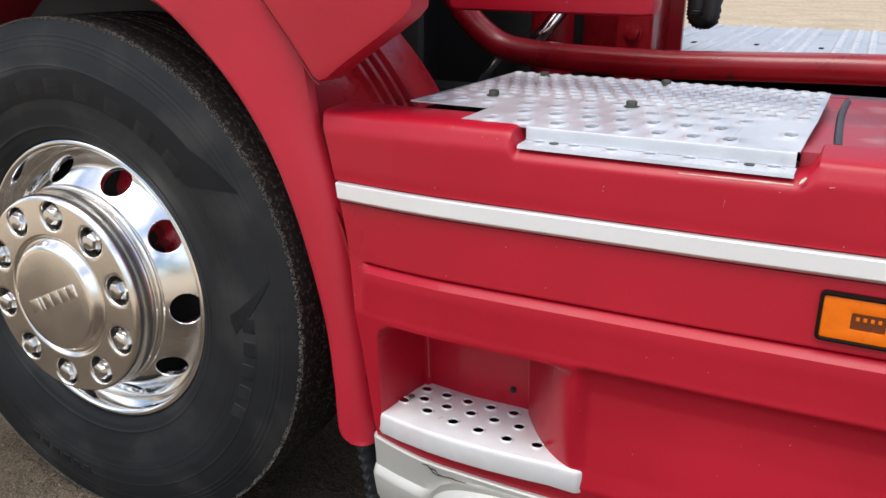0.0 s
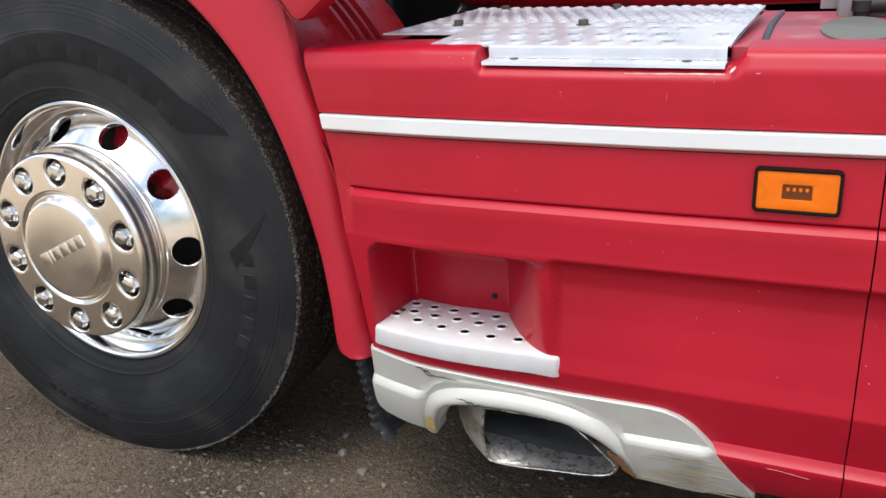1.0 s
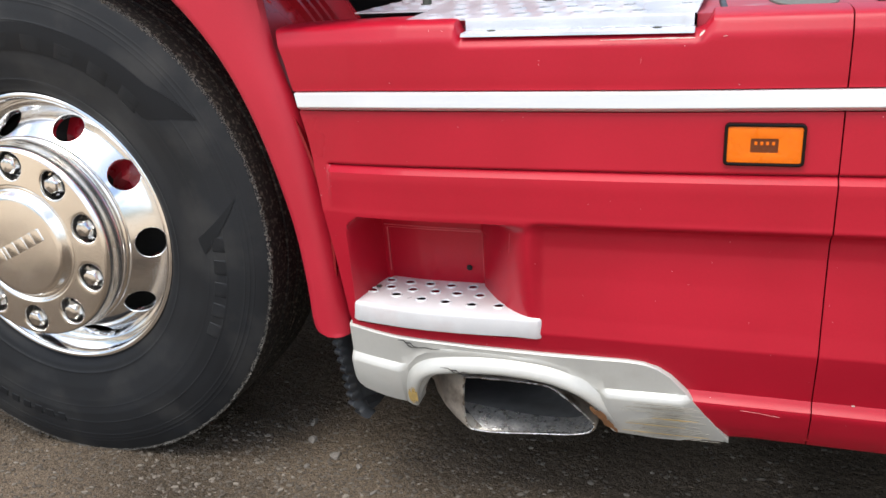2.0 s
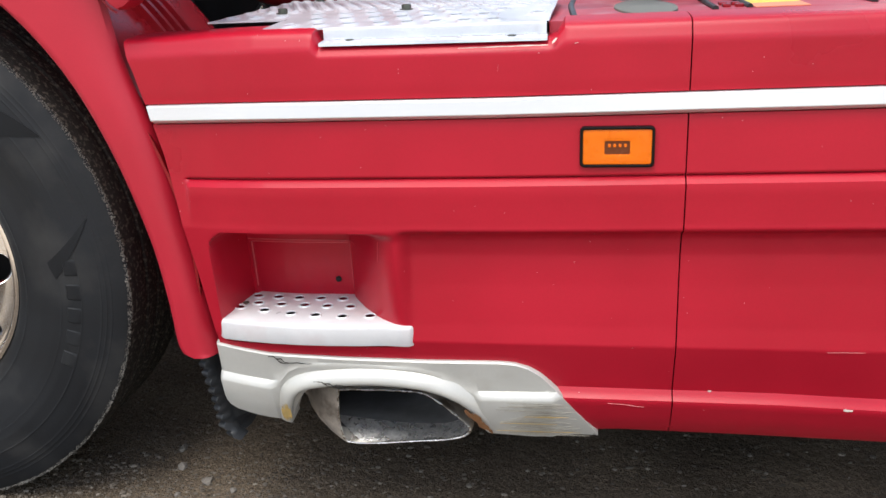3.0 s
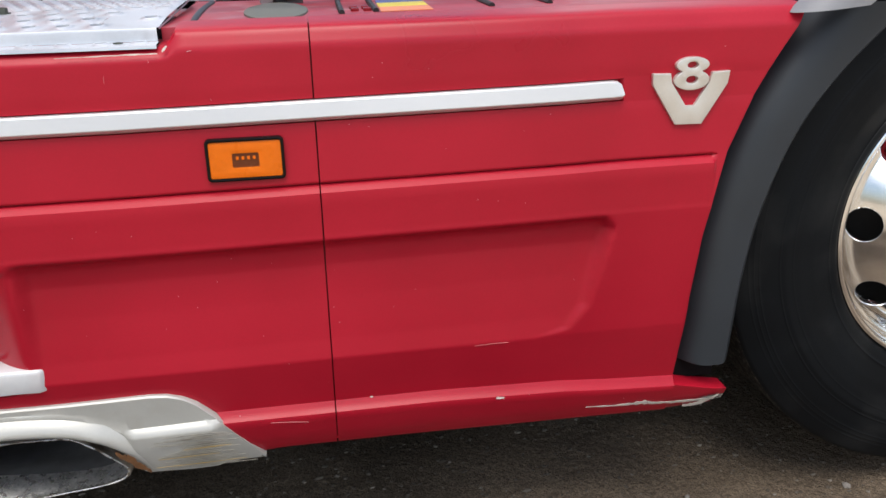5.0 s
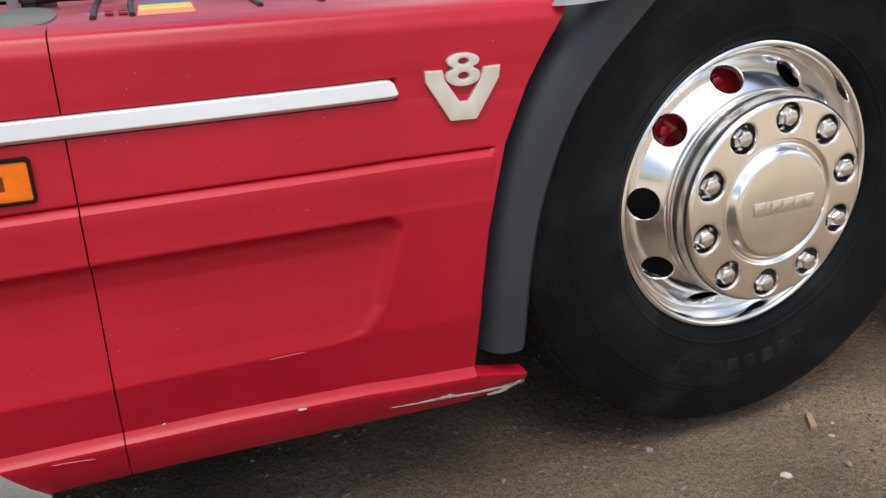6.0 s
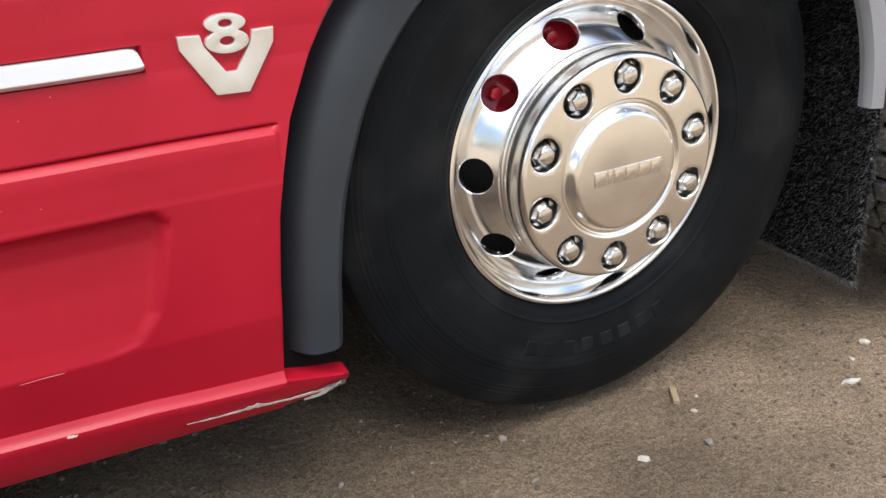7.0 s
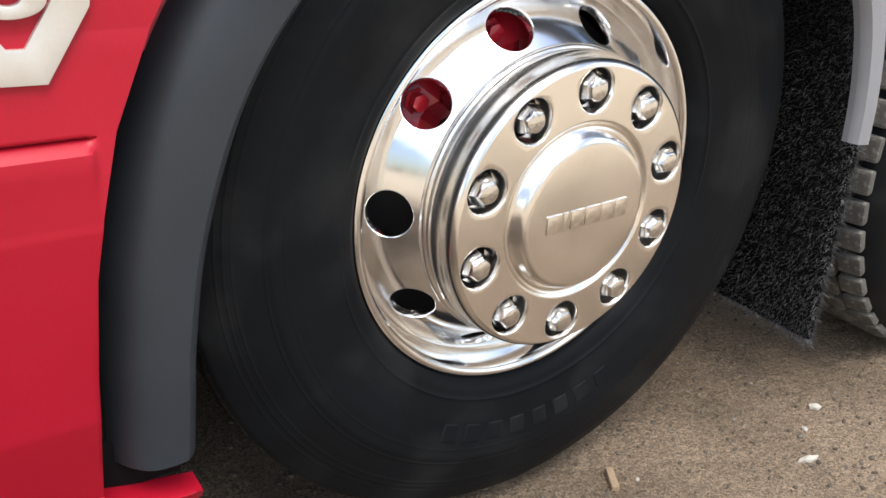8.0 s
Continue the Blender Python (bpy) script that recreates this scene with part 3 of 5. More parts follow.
# ---- perforated tread metal ----
def holed_cells(bm, cells, place, rings, sides=14):
    """Cells (u0, v0, u1, v1, hole) of a sheet; each hole has a raised lip. rings: (radius, height). place turns (u, v, w) into the world."""
    for u0, v0, u1, v1, hole in cells:
        if not hole:
            bm.faces.new([bm.verts.new(place(u, v, 0)) for u, v in ((u0, v0), (u1, v0), (u1, v1), (u0, v1))])
            continue
        cu, cv = hole if isinstance(hole, tuple) else ((u0 + u1) / 2, (v0 + v1) / 2)
        angles = sorted([2 * math.pi * k / sides for k in range(sides)] + [math.atan2(v - cv, u - cu) % (2 * math.pi) for u in (u0, u1) for v in (v0, v1)])
        outer = []
        for a in angles:
            c, s = math.cos(a), math.sin(a)
            t = min((((u1 if c > 0 else u0) - cu) / c) if abs(c) > 1e-9 else 9, (((v1 if s > 0 else v0) - cv) / s) if abs(s) > 1e-9 else 9)
            outer.append(place(cu + t * c, cv + t * s, 0))
        loops = [outer] + [[place(cu + r * math.cos(a), cv + r * math.sin(a), w) for a in angles] for r, w in rings]
        quads(bm, loops, True)


LIP = [(0.0172, 0.0), (0.0150, 0.0010), (0.0125, 0.0026), (0.0108, 0.0030), (0.0094, 0.0022), (0.0090, -0.002)]


def bolt_head(p, r=0.008, h=0.009):
    bm = bmesh.new()
    x, y, z = p
    quads(bm, [[(x + q * math.cos(radians(60 * k + 15)), y + q * math.sin(radians(60 * k + 15)), z + w) for k in range(6)] for q, w in ((r * 1.45, 0), (r * 1.45, 0.0015), (r, 0.0016), (r, h - 0.001), (r * 0.8, h), (0.0001, h))], True)
    return bm


# near plate on the tank: front lip, main field, closer pattern at the back
PLATE_Y, PLATE_Z = [1.155, 1.224, 1.300, 1.560], [0.9605, 0.969, 0.974, 0.979]


def plate_at(u, v, w):
    """The plate rises slightly and narrows towards the chassis."""
    x = lerp(u, [-0.555, -0.461, -0.40, -0.211, 0.086], [-0.514, -0.430, -0.375, -0.189, 0.080])
    return Vector((0.2 + (x - 0.2) * lerp(v, PLATE_Y, [0.985, 0.955, 0.92, 0.90]), v, lerp(v, PLATE_Y, PLATE_Z) + w))


def plate_edges(left, j, count):
    return sorted({left, 0.086} | {round(e, 4) for e in (-0.535 + 0.025 * (j % 2) + 0.050 * k for k in range(count)) if left + 0.004 < e < 0.082})


bm = bmesh.new()
cells = []
for j, (v0, v1) in enumerate(((1.155, 1.190), (1.190, 1.237), (1.237, 1.285))):
    edges = plate_edges(-0.40, j, 14)
    for a, b in zip(edges, edges[1:]):
        cells.append((a, v0, b, v1, 0.045 < b - a and not -0.02 < a < 0.04 and (j < 2 or a < 0.03)))
cells += [(a, 1.224, b, 1.285, b - a > 0.04) for a, b in ((-0.555, -0.505), (-0.505, -0.455), (-0.455, -0.40))]
edges = plate_edges(-0.555, 1, 14)
cells += [(a, 1.285, b, 1.330, b - a > 0.045) for a, b in zip(edges, edges[1:])]
holed_cells(bm, cells, plate_at, LIP)
# closer, smaller pattern behind the first row of bolts
cells = []
for j in range(8):
    edges = [-0.555] + [-0.540 + 0.0145 * (j % 2) + 0.029 * k for k in range(21)] + [0.086]
    for a, b in zip(edges, edges[1:]):
        cells.append((a, 1.330 + 0.0285 * j, b, 1.330 + 0.0285 * (j + 1), b - a > 0.025))
holed_cells(bm, cells, plate_at, [(r * 0.72, w * 0.9) for r, w in LIP], 10)
# bend and lip at the front, folded edges round the rest
quads(bm, [[(x, y, z) for x in (-0.264, -0.030, -0.012, 0.079)] for y, z in ((1.155, 0.9605), (1.1525, 0.9600), (1.151, 0.957), (1.1515, 0.947), (1.1505, 0.9425))])
holed_cells(bm, [(-0.264 + 0.0493 * k, 1.122, -0.2147 + 0.0493 * k if k < 6 else 0.081, 1.1505, True) for k in range(7)], lambda u, v, w: Vector((u, v, 0.9425 + w - (1.164 - v) * 0.03)), [(r * 0.8, w) for r, w in LIP])
quads(bm, [[(x, y, z) for x in (-0.264, 0.081)] for y, z in ((1.122, 0.9412), (1.1195, 0.9403), (1.1185, 0.936))])
for a, b, deep in (((-0.555, 1.224), (-0.555, 1.558), 1), ((-0.555, 1.224), (-0.40, 1.224), 1), ((-0.40, 1.155), (-0.40, 1.224), 1), ((-0.40, 1.155), (-0.272, 1.155), 0), ((0.086, 1.155), (0.086, 1.558), 0), ((-0.555, 1.558), (0.086, 1.558), 0)):
    quads(bm, [[plate_at(*a, -d), plate_at(*b, -d)] for d in ((0, 0.0008, 0.0022) if deep else (0, 0.003))])
deck = part("deck_plate", bm, ALU, truck, "aluminium tread plate with raised drain holes", merge=True, sharp=30)
# black backing gives the drain holes and raised edge their shade
part("deck_support", box(box(box(bmesh.new(), (-0.268, 1.136, 0.931), (0.082, 1.20, 0.936)), (-0.33, 1.200, 0.88), (0.070, 1.62, 0.936), 0.004), (-0.470, 1.250, 0.88), (-0.334, 1.62, 0.957), 0.004), PITCH, truck, "black backing that stands in for shade under the tread plate")
for p in ((-0.376, 1.300, 0.974), (-0.160, 1.300, 0.974), (-0.160, 1.525, 0.978), (-0.375, 1.525, 0.978)):
    part("bolt", bolt_head(p), OLIVE, deck, "dull zinc hexagon bolt")
for p in ((-0.221, 1.143, 0.9418), (0.028, 1.141, 0.9418)):
    part("rivet", bolt_head(p, 0.0045, 0.002), OLIVE, deck)

# black strip darkens the lip's holes in place of shade
part("lip_bed", box(bmesh.new(), (-0.262, 1.121, 0.9378), (0.079, 1.166, 0.9388)), PITCH, deck)

# far plate on the other side of the chassis
bm = bmesh.new()
DIMPLE = [(0.0150, 0.0), (0.0130, 0.0030), (0.0095, 0.0062), (0.0050, 0.0074), (0.0020, 0.0077)]
cells = []
for k in range(33):
    u = -0.50 + 0.044 * k
    for j in range(36):
        v = 2.36 + 0.033 * j
        cells.append((u, v, u + 0.044, v + 0.033, k % 4 != 3 and j % 12 != 11))
holed_cells(bm, cells, lambda u, v, w: Vector((u, v, 0.947 + w)), DIMPLE, 8)
quads(bm, [[(x, 2.36, z) for x in (-0.50, 0.952)] for z in (0.947, 0.915)])
far_deck = part("deck_plate", bm, ALU, truck, "aluminium tread plate with strips of pressed dimples", sharp=30)
for k in range(7):
    part("slot", box(bmesh.new(), (-0.349 + 0.176 * k, 2.72 + 0.02 * (k % 2), 0.9475), (-0.337 + 0.176 * k, 2.76 + 0.02 * (k % 2), 0.9490)), PITCH, far_deck)

# ---- foot step in the niche ----
def step_front(u):
    return 1.118 - 0.010 * math.sin(math.pi * (u + 0.483) / 0.335) - 0.004 * smooth01(-0.40, -0.49, u)


STEP_TOP = 0.477
outline = [(-0.480, 1.126), (-0.472, 1.200), (-0.462, 1.247), (-0.276, 1.247), (-0.262, 1.228), (-0.240, 1.195), (-0.215, 1.163), (-0.180, 1.141), (-0.158, 1.133), (-0.1445, 1.126)]
front = [(-0.1445, 1.126, 1, 0), (-0.1460, 1.1165, 0.8, -0.6), (-0.152, 1.1125, 0.25, -1)] + [(u, step_front(u), 0, -1) for u in (-0.19, -0.24, -0.29, -0.34, -0.39, -0.44)] + [(-0.4735, 1.1135, -0.25, -1), (-0.4785, 1.1165, -0.8, -0.6), (-0.4800, 1.126, -1, 0)]
holes = [(-0.464, 1.166), (-0.417, 1.160), (-0.367, 1.152), (-0.321, 1.147), (-0.272, 1.144), (-0.224, 1.148), (-0.438, 1.190), (-0.396, 1.189), (-0.353, 1.189), (-0.311, 1.187), (-0.268, 1.186), (-0.449, 1.221), (-0.412, 1.221), (-0.373, 1.221), (-0.332, 1.221), (-0.291, 1.221)]
loop = outline + [(u, v) for u, v, _, _ in front[1:-1]]
bm = bmesh.new()
edges = []
rounds = [[(hx + 0.0118 * math.cos(2 * math.pi * k / 14), hy + 0.0118 * math.sin(2 * math.pi * k / 14)) for k in range(14)] for hx, hy in holes]
for pts in [loop] + rounds:
    vs = [bm.verts.new((u, v, STEP_TOP)) for u, v in pts]
    edges += [bm.edges.new((vs[i], vs[(i + 1) % len(vs)])) for i in range(len(vs))]
bmesh.ops.triangle_fill(bm, edges=edges, use_beauty=True)
for hx, hy in holes:
    quads(bm, [[(hx + r * math.cos(2 * math.pi * k / 14), hy + r * math.sin(2 * math.pi * k / 14), STEP_TOP + w) for k in range(14)] for r, w in ((0.0118, 0), (0.0106, 0.0018), (0.0096, 0.0026), (0.0084, 0.0018), (0.0081, 0.0002))], True)
quads(bm, [[(u + d * nx, v + d * ny, STEP_TOP - h) for u, v, nx, ny in front] for d, h in ((0, 0), (0.0022, 0.0008), (0.004, 0.0035), (0.0045, 0.008), (0.0045, 0.034), (0.003, 0.0375), (-0.004, 0.0385))])
quads(bm, [[(u, v, STEP_TOP - h) for u, v in outline] for h in (0, 0.03)])
step_bed = box(bmesh.new(), (-0.455, 1.140, 0.445), (-0.250, 1.215, 0.464), 0.004)
step = part("foot_step", bend_side(bm, False), WHITE, truck, "white perforated metal foot step", sharp=45)
# dark block below the step stands in for shade in its holes
part("step_bracket", step_bed, DARK, step)
for p in ((-0.466, 1.196), (-0.236, 1.190)):
    part("rivet", bolt_head((*p, STEP_TOP), 0.004, 0.0015), OLIVE, step)
part("bolt", bolt_head((-0.300, 1.0, 0.0), 0.0042, 0.003), DARK, skirt_front).matrix_basis = Matrix.Translation(Vector((-0.302, 1.2420, 0.508))) @ Matrix.Rotation(radians(90), 4, 'X') @ Matrix.Translation((0.300, -1.0, 0))

# paler moulded edges in the niche
def niche_edge(pts, r=0.0011):
    line = [Vector((x, skirt_y(x, z) - 0.0004, z)) for x, z in pts]
    part("moulded_edge", bend_side(tube(bmesh.new(), line, r, 6)), RED_PALE, skirt_front)


niche_edge([(-0.452 + 0.0125 * k, 0.5815) for k in range(15)])
niche_edge([(-0.458 + 0.0135 * k, 0.588) for k in range(16)], 0.0008)
niche_edge([(-0.4535, 0.580 - 0.011 * k) for k in range(9)])
niche_edge([(-0.2725, 0.580 - 0.011 * k) for k in range(9)])
niche_edge([(-0.196 - 0.0006 * k, 0.620 - 0.006 * k) for k in range(7)], 0.0006)

# ---- silver lower trim with the exhaust arch ----
BOT_X = [-0.497, -0.4935, -0.486, -0.475, -0.44, -0.402, -0.386, -0.380, -0.366, -0.352, -0.332, -0.29, -0.225, -0.16, -0.122, -0.090, -0.062, -0.042, -0.023, 0.05, 0.168]
BOT_Z = [0.345, 0.318, 0.300, 0.290, 0.280, 0.275, 0.269, 0.276, 0.308, 0.333, 0.349, 0.361, 0.366, 0.363, 0.356, 0.343, 0.320, 0.291, 0.262, 0.258, 0.262]
RIDGE_X = [-0.503, -0.40, -0.388, -0.370, -0.347, -0.30, -0.24, -0.14, -0.10, -0.07, -0.045, 0.00, 0.112, 0.168]
RIDGE_Z = [0.364, 0.353, 0.357, 0.379, 0.391, 0.394, 0.394, 0.389, 0.378, 0.359, 0.346, 0.347, 0.350, 0.352]


def trim_y(z):
    return lerp(z, [0.25, 0.30, 0.345, 0.43], [1.158, 1.140, 1.128, 1.118])


bm = bmesh.new()
columns = []
for x in sorted(set([-0.497, -0.4935, -0.490, -0.486, -0.480] + spaced(-0.475, -0.39, 0.012) + spaced(-0.39, -0.33, 0.004) + spaced(-0.33, -0.12, 0.012) + spaced(-0.12, 0.0, 0.005) + spaced(0.0, 0.165, 0.007) + [0.166])):
    zt, zb = lerp(x, TRIM_TOP_X, TRIM_TOP_Z), lerp(x, BOT_X, BOT_Z)
    zr = min(max(lerp(x, RIDGE_X, RIDGE_Z), zb + 0.006), zt - 0.004)
    back = 0.03 if x == -0.497 else 0.004 if x == -0.4935 else 0.0
    proud = 0.011 * min(1, (zt - zr) / 0.02) * (1 - smooth01(-0.405, -0.39, x) * (1 - smooth01(-0.05, -0.03, x))) 
    h = zt - zb
    col = []
    for z, out in ((zt, -0.006), (zt - 0.0015 * min(1, h / 0.02), 0.004), (zt - 0.004 * min(1, h / 0.02), 0.0065), ((zt * 0.4 + zr * 0.6), 0.0065), (min(zr + 0.008, zt - 0.004), 0.007), (min(zr + 0.003, zt - 0.003), 0.009 + proud * 0.35), (zr - 0.003, 0.008 + proud * 0.85), (zr - 0.007, 0.008 + proud), (max(zb + 0.004, zb * 0.7 + zr * 0.3 - 0.007), 0.008 + proud), (zb + 0.0025, 0.008 + proud), (zb + 0.0006, 0.005 + proud), (zb, proud), (zb + 0.001, -0.02)):
        z = max(zb, min(zt, z))
        col.append((x, trim_y(z) - out + back, z))
    columns.append(col)
vs = quads(bm, columns)
trim = part("lower_trim", bend_side(bm, False), TRIM, truck, "scuffed silver-grey plastic trim round the exhaust", sharp=35)

# moulded rim swept round the exhaust arch
arch_line = curve_points([Vector(p) for p in ((-0.3790, 0.271), (-0.3765, 0.290), (-0.370, 0.314), (-0.357, 0.339), (-0.330, 0.354), (-0.270, 0.363), (-0.210, 0.366), (-0.150, 0.362), (-0.112, 0.354), (-0.077, 0.338), (-0.046, 0.309), (-0.016, 0.264))], 6)
SECTION = [(0.031, -0.002), (0.030, 0.004), (0.0255, 0.009), (0.0185, 0.0148), (0.0125, 0.0182), (0.007, 0.0192), (0.0025, 0.0180), (0.0, 0.0145), (0.0, 0.010), (0.002, -0.03)]
rows = []
for i, q in enumerate(arch_line):
    d = (arch_line[min(i + 1, len(arch_line) - 1)] - arch_line[max(i - 1, 0)]).normalized()
    nrm = Vector((-d.y, d.x))
    t = i / (len(arch_line) - 1)
    wide = lerp(t, [0, 0.10, 0.24, 0.80, 1.0], [0.90, 0.88, 1.0, 0.95, 0.85])
    high = lerp(t, [0, 0.2, 0.8, 1.0], [0.72, 1.0, 1.0, 0.75])
    rows.append([(q.x + nrm.x * n * wide, trim_y(max(0.26, q.y)) - 0.006 - o * high if o > 0 else trim_y(max(0.26, q.y)) - o, q.y + nrm.y * n * wide) for n, o in SECTION])
bm = bmesh.new()
vs = quads(bm, rows)
bm.faces.new(vs[0])
bm.faces.new(vs[-1])
part("exhaust_arch", bm, TRIM, trim, "rounded moulded rim of the exhaust opening", sharp=45)

# exhaust outlet
MOUTH = [(-0.300, 0.318), (-0.26, 0.320), (-0.20, 0.3205), (-0.157, 0.319), (-0.138, 0.314), (-0.112, 0.297), (-0.085, 0.274), (-0.064, 0.254), (-0.0615, 0.243), (-0.072, 0.232), (-0.105, 0.223), (-0.17, 0.216), (-0.24, 0.2085), (-0.284, 0.2085), (-0.297, 0.216), (-0.3035, 0.245), (-0.3035, 0.290)]
mc = Vector((-0.19, 0.268))


def mouth_loop(y, grow, dx=0.0, bulge=0.0):
    """The mouth's outline scaled and shifted; bulge swells its front side forward and lifts the lower corner there."""
    out = []
    for x, z in MOUTH:
        left = smooth01(-0.12, -0.30, x)
        zz = mc.y + (z - mc.y) * (1 + (grow - 1) * 1.6)
        out.append((mc.x + (x - mc.x) * grow + dx - bulge * left, y, zz + 0.45 * bulge * left * max(0.0, (0.27 - z) / 0.06)))
    return [tuple(p) for p in curve_points(out + out[:1], 4)[:-1]]


def quads_of(rows):
    q = bmesh.new()
    quads(q, rows, True)
    return q


def quads_strip(rows):
    q = bmesh.new()
    quads(q, rows)
    return q


bm = quads_of([mouth_loop(1.57, 0.95, -0.36), mouth_loop(1.48, 0.99, -0.245), mouth_loop(1.38, 1.0, -0.145, 0.035), mouth_loop(1.29, 1.02, -0.055, 0.045), mouth_loop(1.235, 1.035, -0.012, 0.060), mouth_loop(1.205, 1.035, 0.0, 0.050), mouth_loop(1.187, 1.032, 0.0, 0.028), mouth_loop(1.176, 1.026, 0.0, 0.008), mouth_loop(1.171, 1.016), mouth_loop(1.170, 1.0), mouth_loop(1.173, 0.985)])
pipe_out = part("exhaust_outlet", bm, EXHAUST, truck, "dented scorched steel exhaust outlet", sharp=60)
# bright ring puts the shine of the mouth's lit floor into the colour
part("worn_edge", quads_of([mouth_loop(1.173, 0.985), mouth_loop(1.184, 0.975, -0.002, 0.018), mouth_loop(1.196, 0.968, -0.004, 0.036)]), LIPSTEEL, pipe_out, "bright ring just inside the mouth, for its sunlit lower band", sharp=50)
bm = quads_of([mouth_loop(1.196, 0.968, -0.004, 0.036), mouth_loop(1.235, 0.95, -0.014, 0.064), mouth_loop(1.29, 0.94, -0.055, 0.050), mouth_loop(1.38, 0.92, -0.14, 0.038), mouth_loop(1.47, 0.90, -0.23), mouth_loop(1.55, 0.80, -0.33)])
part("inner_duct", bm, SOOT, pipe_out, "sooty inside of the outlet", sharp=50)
# brighter strip paints the sunlight that falls on the outlet's floor
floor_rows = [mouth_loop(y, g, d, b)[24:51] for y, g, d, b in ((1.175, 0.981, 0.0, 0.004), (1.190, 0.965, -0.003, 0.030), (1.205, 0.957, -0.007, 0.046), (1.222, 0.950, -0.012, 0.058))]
part("scoured_floor", quads_strip(floor_rows), STEEL_LIT, pipe_out, "brighter steel strip painting the sunlit band on the outlet's floor", sharp=50)
edge = mouth_loop(1.1715, 1.0)
part("outlet_lip", tube(bmesh.new(), edge + edge[:1], [0.0016 + 0.0009 * math.sin(1.7 * i) * math.sin(0.37 * i) for i in range(len(edge) + 1)], 8), LIPSTEEL, pipe_out, "bright ragged rolled edge")
# black sheet behind the duct stands in for the shade at its end
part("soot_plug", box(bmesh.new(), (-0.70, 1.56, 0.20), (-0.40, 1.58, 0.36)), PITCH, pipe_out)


# ---- wheels ----
CONE = [(0.272, -0.045), (0.207, 0.018)]


def cone_point(angle, s, lift=0.0):
    r, o = CONE[0][0] + (CONE[1][0] - CONE[0][0]) * s, CONE[0][1] + (CONE[1][1] - CONE[0][1]) * s
    o += 0.002 * math.sin(math.pi * s)
    nr, no = 0.70, 0.72
    return ((r + nr * lift) * math.cos(angle), -(o + no * lift), (r + nr * lift) * math.sin(angle))


def polar_cells(bm, count, offset, place, length_u, v0, v1, hole_v, rings, sides=48):
    """count cells round a ring, each with a round hole; place takes (angle, v, lift), length_u is metres per radian, v is in metres."""
    for k in range(count):
        mid, half = offset + 2 * math.pi * k / count, math.pi / count
        u0, u1 = -half * length_u, half * length_u
        base = [2 * math.pi * i / sides for i in range(sides)] + [math.atan2(v - hole_v, u) % (2 * math.pi) for u in (u0, u1) for v in (v0, v1)]
        angles = sorted(base)
        outer = []
        for a in angles:
            c, s = math.cos(a), math.sin(a)
            t = min(((u1 if c > 0 else u0) / c) if abs(c) > 1e-9 else 9, (((v1 if s > 0 else v0) - hole_v) / s) if abs(s) > 1e-9 else 9)
            outer.append((t * c, hole_v + t * s, 0.0))
        # a middle loop keeps the ring's curve
        r0 = rings[0][0]
        mids = [[(o[0] * k + r0 * math.cos(a) * (1 - k), o[1] * k + (hole_v + r0 * math.sin(a)) * (1 - k), 0.0) for o, a in zip(outer, angles)] for k in (0.75, 0.5, 0.25)]
        loops = [outer] + mids + [[(r * math.cos(a), hole_v + r * math.sin(a), w) for a in angles] for r, w in rings]
        quads(bm, [[place(mid + p[0] / length_u, p[1], p[2]) for p in lp] for lp in loops], True)


def wheel_nut(mat_name=NUT):
    bm = bmesh.new()
    rows = []
    for r, o, soft in ((0.0245, 0.020, 1), (0.0245, 0.042, 1), (0.0205, 0.043, 0), (0.0205, 0.070, 0), (0.0198, 0.0735, 0.02), (0.0150, 0.0855, 0.30), (0.0138, 0.0872, 0.6), (0.0120, 0.0880, 1), (0.0001, 0.0884, 1)):
        row = []
        for k in range(24):
            a = 2 * math.pi * k / 24
            hexa = math.cos(math.pi / 6) / math.cos((a % (math.pi / 3)) - math.pi / 6)
            q = r * (soft + (1 - soft) * hexa * 1.06)
            row.append((q * math.cos(a), -o, q * math.sin(a)))
        rows.append(row)
    quads(bm, rows, True)
    return bm


def sidewall_out(r, R):
    """How far the sidewall stands out past the rim's edge at radius r: a smooth bulge with moulded lines."""
    o = lerp(r, [0.2955, 0.300, 0.310, 0.330, 0.36, 0.39, 0.42, R - 0.090, R - 0.065, R - 0.045, R - 0.025, R - 0.012, R - 0.006, R - 0.002], [-0.012, 0.003, 0.0125, 0.0195, 0.0275, 0.0325, 0.0348, 0.0328, 0.0290, 0.0248, 0.0190, 0.0145, 0.0120, 0.0075])
    for line, h, w in ((0.326, 0.0014, 0.003), (0.4035, 0.0004, 0.0022), (R - 0.086, 0.0008, 0.0022), (R - 0.050, 0.0007, 0.0018), (R - 0.041, 0.0007, 0.0018), (R - 0.032, 0.0007, 0.0018)):
        o += h * max(0.0, 1 - abs(r - line) / w)
    return o


def sidewall_profile(R):
    radii = sorted(set([0.2955, 0.298, 0.300, 0.305, 0.310] + spaced(0.316, R - 0.012, 0.0035) + [line + d for line in (0.326, 0.4035, R - 0.086, R - 0.050, R - 0.041, R - 0.032) for d in (-0.002, -0.001, 0, 0.001, 0.002)] + [R - 0.012, R - 0.009, R - 0.006, R - 0.004, R - 0.002]))
    return [(r, sidewall_out(r, R)) for r in radii]


